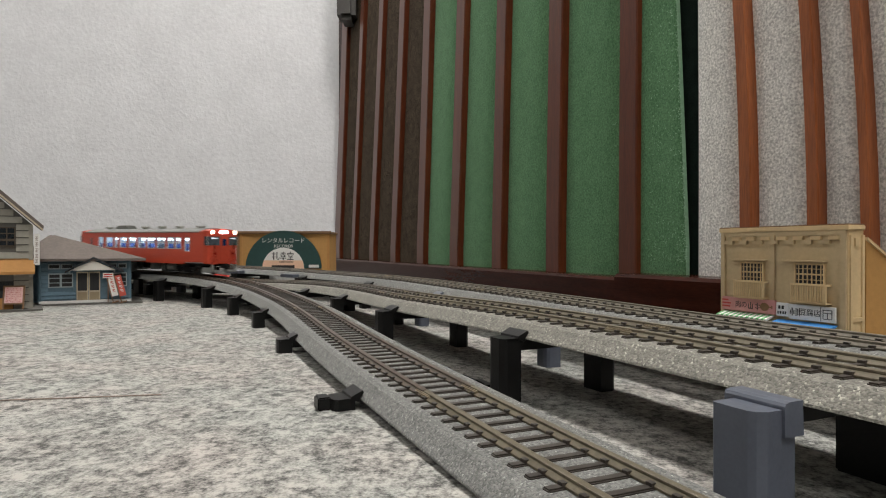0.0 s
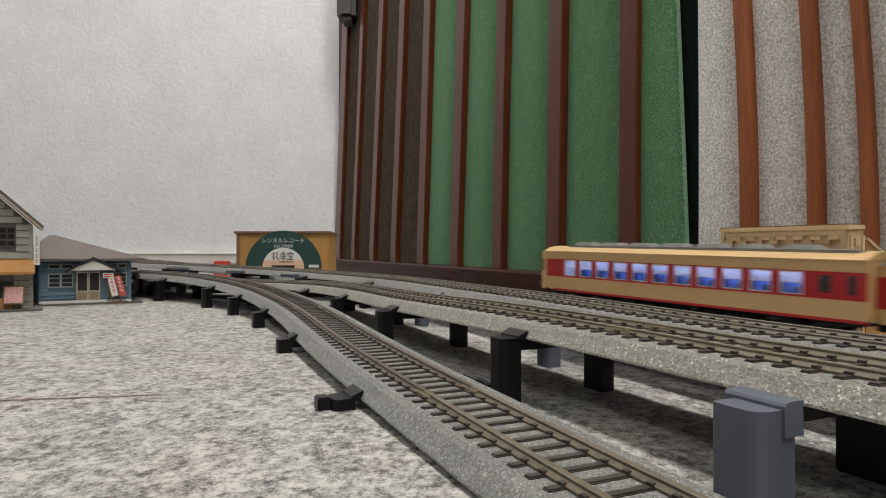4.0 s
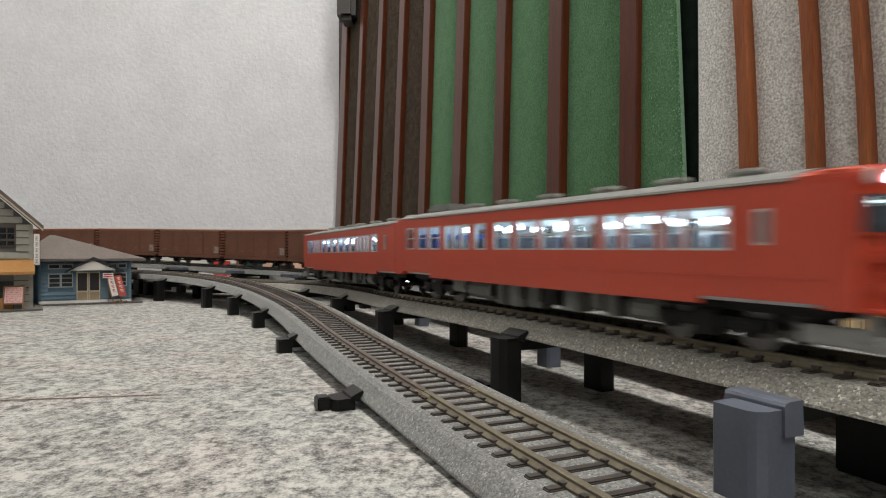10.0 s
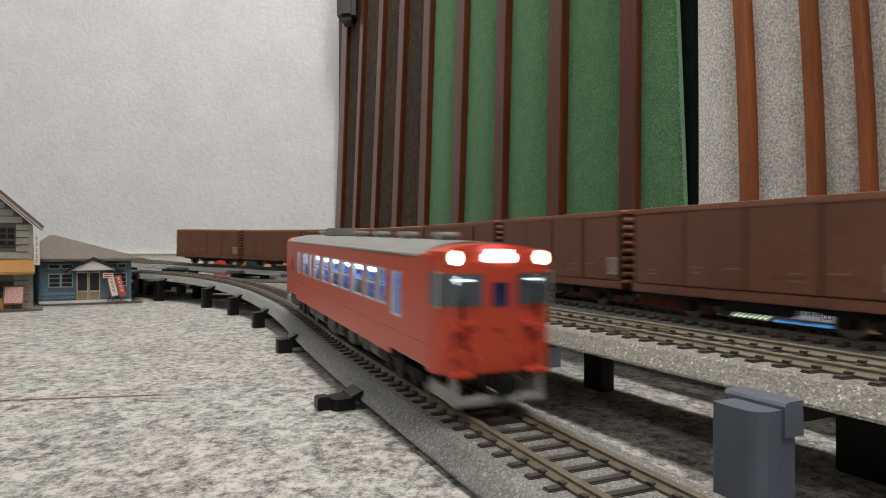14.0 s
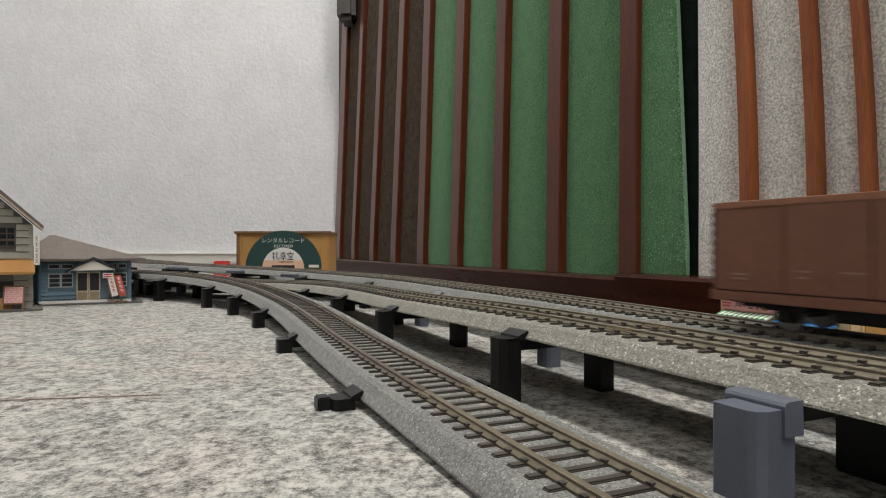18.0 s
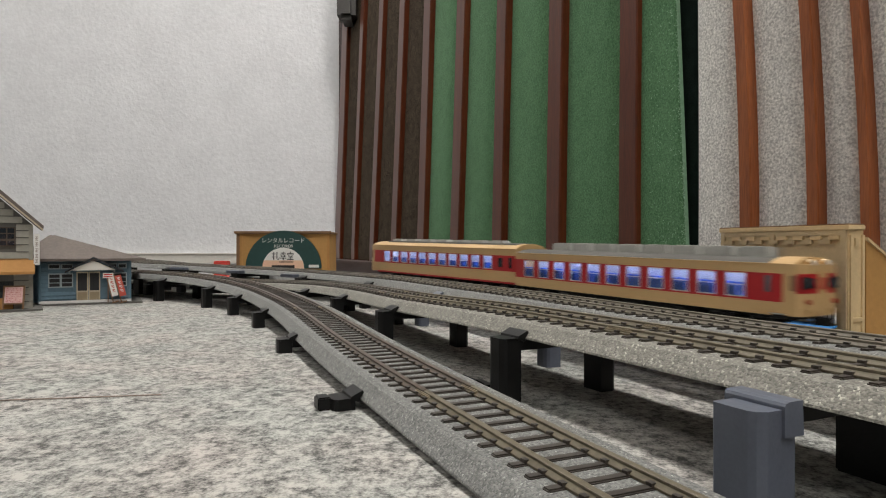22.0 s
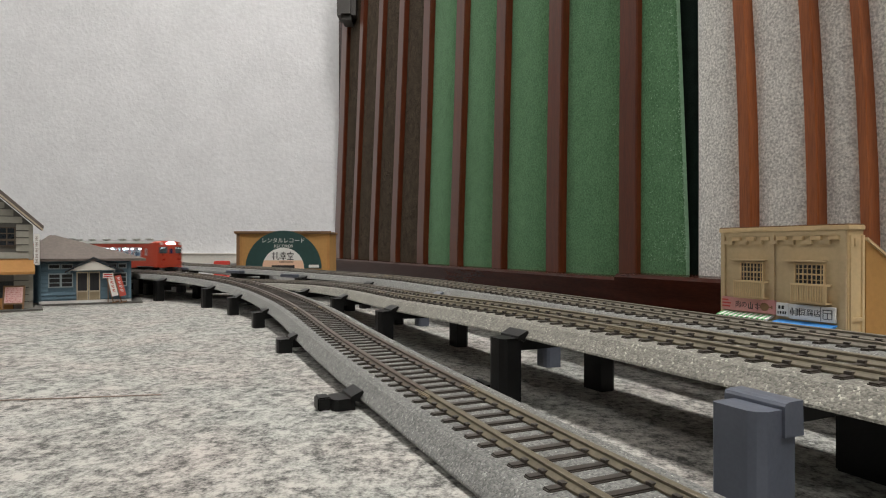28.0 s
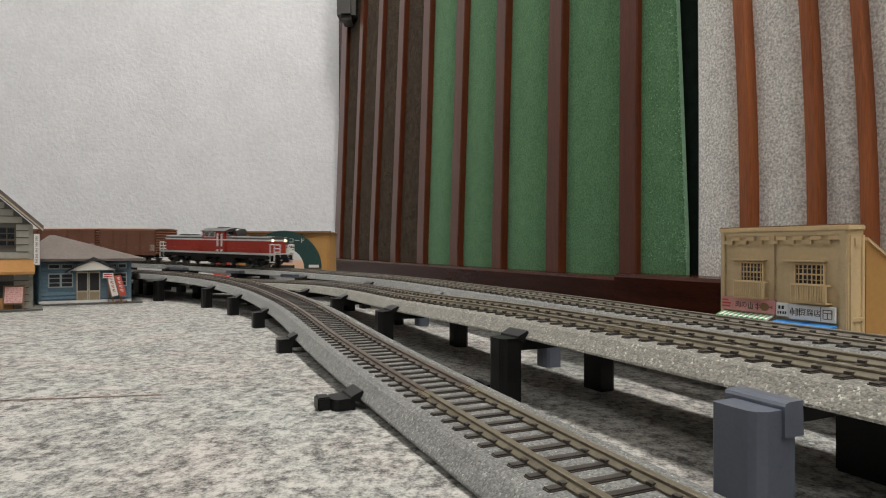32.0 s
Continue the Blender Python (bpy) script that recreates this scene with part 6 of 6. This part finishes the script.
def grey_house():
    """A two-storey grey boarded house with a gable towards the tracks and a shop below."""
    b = thing("house", "grey boarded two-storey model house with an ochre awning", "model house", pose(-0.1985, 0.3060, FLOOR, 0, 0, 34.0))
    x0, x1, h = -60.0, 0.0, 41.0
    part("core", mbm(x0 + 0.3, x1 - 0.3, 0.5, 21, 0.8, h), ROOM_SHADE, b)
    # dark backing: shade in the gaps between the lapped boards, put into colour
    wall = part("wall", mp(bmesh.new(), [(x0, 14.0), (x1, 14.0), (x1, h), (-30, h + 29), (x0, h)], "y", 0.2, 0.9), BASE_GAP_GREY, b)
    part("wall_side", mbm(x1 - 0.6, x1, 0.9, 21.5, 0.8, h), SIDING_GREY, b)
    siding(wall, x0, x1, 18.0, h + 0.5, 0.2, SIDING_GREY, 3.4, "x", [(-29, -6.6, 30.0, 40.6)])
    z = h + 0.8
    k = 0
    while z < h + 26:
        sh = (z - h) / 29 * 30
        bm = mp(bmesh.new(), [(0.2, z), (-0.6, z), (-0.1, z + 3.0), (0.2, z + 3.0)], "x", x0 + sh + 3.3, x1 - sh - 3.3)
        part("board", bm, SIDING_GREY, wall)
        z += 3.4
    part("corner_board", mbm(x1 - 1.6, x1 + 0.2, -0.6, 0.5, 0.8, h), SIDING_GREY, b)
    lattice_window(b, -17.2, -6.8, 30.6, 39.8, -0.1, 3, 3, DARK_WOOD, True, 0.5)
    lattice_window(b, -28.2, -17.6, 30.6, 39.8, -0.1, 3, 3, DARK_WOOD, True, 0.5)
    # roof
    for s in (-1, 1):
        prof = [(-30 + s * 34.2, h - 2.2), (-30, h + 30.6), (-30, h + 33.0), (-30 + s * 34.6, h - 0.6)]
        part("roof_slope", mp(bmesh.new(), prof, "y", -4.0, 25), ROOF_BROWN, b)
        prof = [(-30 + s * 34.2, h - 3.0), (-30, h + 29.8), (-30, h + 30.7), (-30 + s * 34.3, h - 2.1)]
        part("barge_board", mp(bmesh.new(), prof, "y", -4.3, -3.4), BEIGE_FRAME, b)
    # shop below
    part("awning", mp(bmesh.new(), [(0.2, 24.0), (-6.5, 18.0), (-6.5, 18.6), (0.2, 24.8)], "x", x0, x1 + 0.8), AWNING, b, "ochre sloping awning")
    part("awning_edge", mbm(x0, x1 + 0.8, -6.8, -6.4, 17.4, 18.7), AWNING, b)
    # same dark backing, painting the shade between these boards
    part("shop_post", mbm(-7.6, x1 + 0.1, 0.0, 0.8, 0.8, 18.0), BASE_GAP_GREY, b)
    siding(b, -7.6, x1 + 0.1, 0.9, 18.0, 0.0, SIDING_GREY, 3.4)
    part("shop_glass", mbm(-50, -7.8, 0.5, 0.9, 6.0, 18.0), DARK_GLASS, b)
    part("shop_counter", mbm(-50, -7.8, -0.6, 0.6, 0.8, 6.0), AWNING, b)
    part("base", mbm(x0 - 2, 4.0, -8.0, 23, 0, 0.8), BASE_GAP_GREY, b)
    # hanging side sign
    sg = part("side_sign", mbm(0.4, 2.8, -2.6, -2.0, 21.6, 36.6, 0.05), SIGN_WHITE, b, "tall white hanging sign")
    bars(sg, PLATE, -2.61, [(1.0, 2.2, z + dz, z + dz + 0.35) for z in (33.4, 30.6, 27.8, 25.0, 22.6) for dz in (0.0, 0.8, 1.6)] + [(1.45, 1.75, z, z + 1.9) for z in (33.4, 30.6, 27.8, 25.0, 22.6)])
    return b


def pink_board():
    t = thing("sign_board", "pink notice board leaning in a brown wooden frame", "sign", pose(-0.2030, 0.2985, FLOOR + 0.0008, -14, 0, 20))
    bm = bmesh.new()
    for q in ((-4.4, -3.7, 0, 11.4), (3.7, 4.4, 0, 11.4), (-3.7, 3.7, 10.7, 11.4), (-3.7, 3.7, 2.4, 3.1)):
        mb(bm, q[0], q[1], -0.4, 0.4, q[2], q[3], 0.05)
    part("frame", bm, BROWN_TRIM, t)
    p = part("panel", mbm(-3.7, 3.7, -0.2, 0.2, 3.1, 10.7), mat("pale_pink_print", (0.75, 0.38, 0.36), 0.7, color2=(0.85, 0.66, 0.62), scale=500), t)
    bars(p, INK_RED, -0.22, [(-3.0 + 0.62 * i, -2.66 + 0.62 * i - 0.08 * (i % 2), z, z + 0.42 - 0.1 * (i % 3)) for z in (9.7, 8.8, 7.9, 7.0, 6.1, 5.2, 4.3, 3.5) for i in range(10) if (i + int(z * 3)) % 4])
    part("brace", mp(bmesh.new(), [(0.3, 9.5), (0.9, 9.5), (5.0, 1.6), (4.4, 1.2)], "x", -0.5, 0.5), BROWN_TRIM, t)


def red_block():
    t = thing("red_box", "small plain red box behind the tracks", "box", pose(-0.206, 0.585, FLOOR))
    part("case", mbm(-6.2, 6.2, 0, 9, 0, 17.4, 0.4), mat("bright_red_plastic", (0.62, 0.06, 0.045), 0.4, vary=0.06, scale=90), t)


def track_feeders():
    """Flat grey joint covers beside the inner tracks."""
    for k, s, off, ln in ((3, 0.262, -14.6, 14), (3, 0.318, -14.4, 13), (3, 0.377, -14.4, 13)):
        p = on_track(k, s)
        u = Vector(on_track(k, s + 0.004) - on_track(k, s - 0.004))
        m = pose(p[0], p[1], p[2] - 0.0041, 0, 0, math.degrees(math.atan2(u.y, u.x)))
        t = thing("track_joint_cover", "flat grey joint cover beside the track", "joint cover", m, "joint covers")
        part("plate", mbm(-ln / 2, ln / 2, off - 2.0, off + 3.0, 0.0, 1.9, 0.3), PIER_GREY, t)


twin_shop()
record_shop()
blue_house()
banners()
grey_house()
pink_board()
red_block()
track_feeders()


# ---- what moves ----
def car_pose(k, s, bogies):
    a, b = Vector(on_track(k, s - bogies / 2)), Vector(on_track(k, s + bogies / 2))
    u = (b - a).normalized()
    side = Vector((-u.y, u.x, 0)).normalized()
    m = Matrix((u, side, u.cross(side))).transposed().to_4x4()
    m.translation = (a + b) / 2
    return m


def timetable(stops, period, length):
    """Metres along the loop at t seconds, from passing times of one round that comes again each period."""
    ts, ss = zip(*stops)

    def at(t):
        lap = math.floor((t - ts[0]) / period)
        r = t - lap * period
        xs = list(ts) + [ts[0] + period]
        ys = list(ss) + [ss[0] + length]
        return float(np.interp(r, xs, ys)) + lap * length
    return at


def run(cars, k, at, turned=(), step=0.2):
    """Keys each car, with its distance behind the leading point and its bogie spacing."""
    n = int(round(32.0 / step))
    for ob, off, bogies in cars:
        flip = pose(0, 0, 0, 0, 0, 180) if ob in turned else Matrix()
        walk(ob, [(i * step, car_pose(k, at(i * step) + off, bogies) @ flip) for i in range(n + 1)])


def motions():
    size = {k: LINES[k][1][-1] for k in LINES}
    red_a = timetable([(0.0, 0.262), (0.57, 0.3585), (1.0, 0.4365), (1.5, 0.530), (2.0, 0.626), (2.5, 0.721)], 12.43, size[1])
    run([(red_one, 0.0, 0.092)], 1, red_a)
    red_b = timetable([(8.5, 0.695), (9.0, 0.6335), (9.54, 0.556), (10.0, 0.483), (10.3, 0.429), (11.7, 0.199), (12.03, 0.149)], 15.46, -size[2])
    run([(red_two, 0.0, 0.086), (red_three, 0.1345, 0.086)], 2, red_b)
    cream = timetable([(3.5, 0.733), (5.11, 0.516), (5.6, 0.447), (6.0, 0.3975), (7.0, 0.2515), (8.5, 0.045)], 16.89, -size[4])
    run([(cream_one, 0.0, 0.088), (cream_two, 0.130, 0.088)], 4, cream, (cream_one,))
    goods = timetable([(6.3, 0.18), (7.41, 0.291), (8.0, 0.351), (9.0, 0.454), (11.0, 0.6545), (16.5, 1.2302), (18.0, 1.3875)], 24.59, size[3])
    run([(loco, 0.0, 0.078)] + [(w, -0.0905 - 0.066 * i, 0.034) for i, w in enumerate(wagons)], 3, goods)


motions()
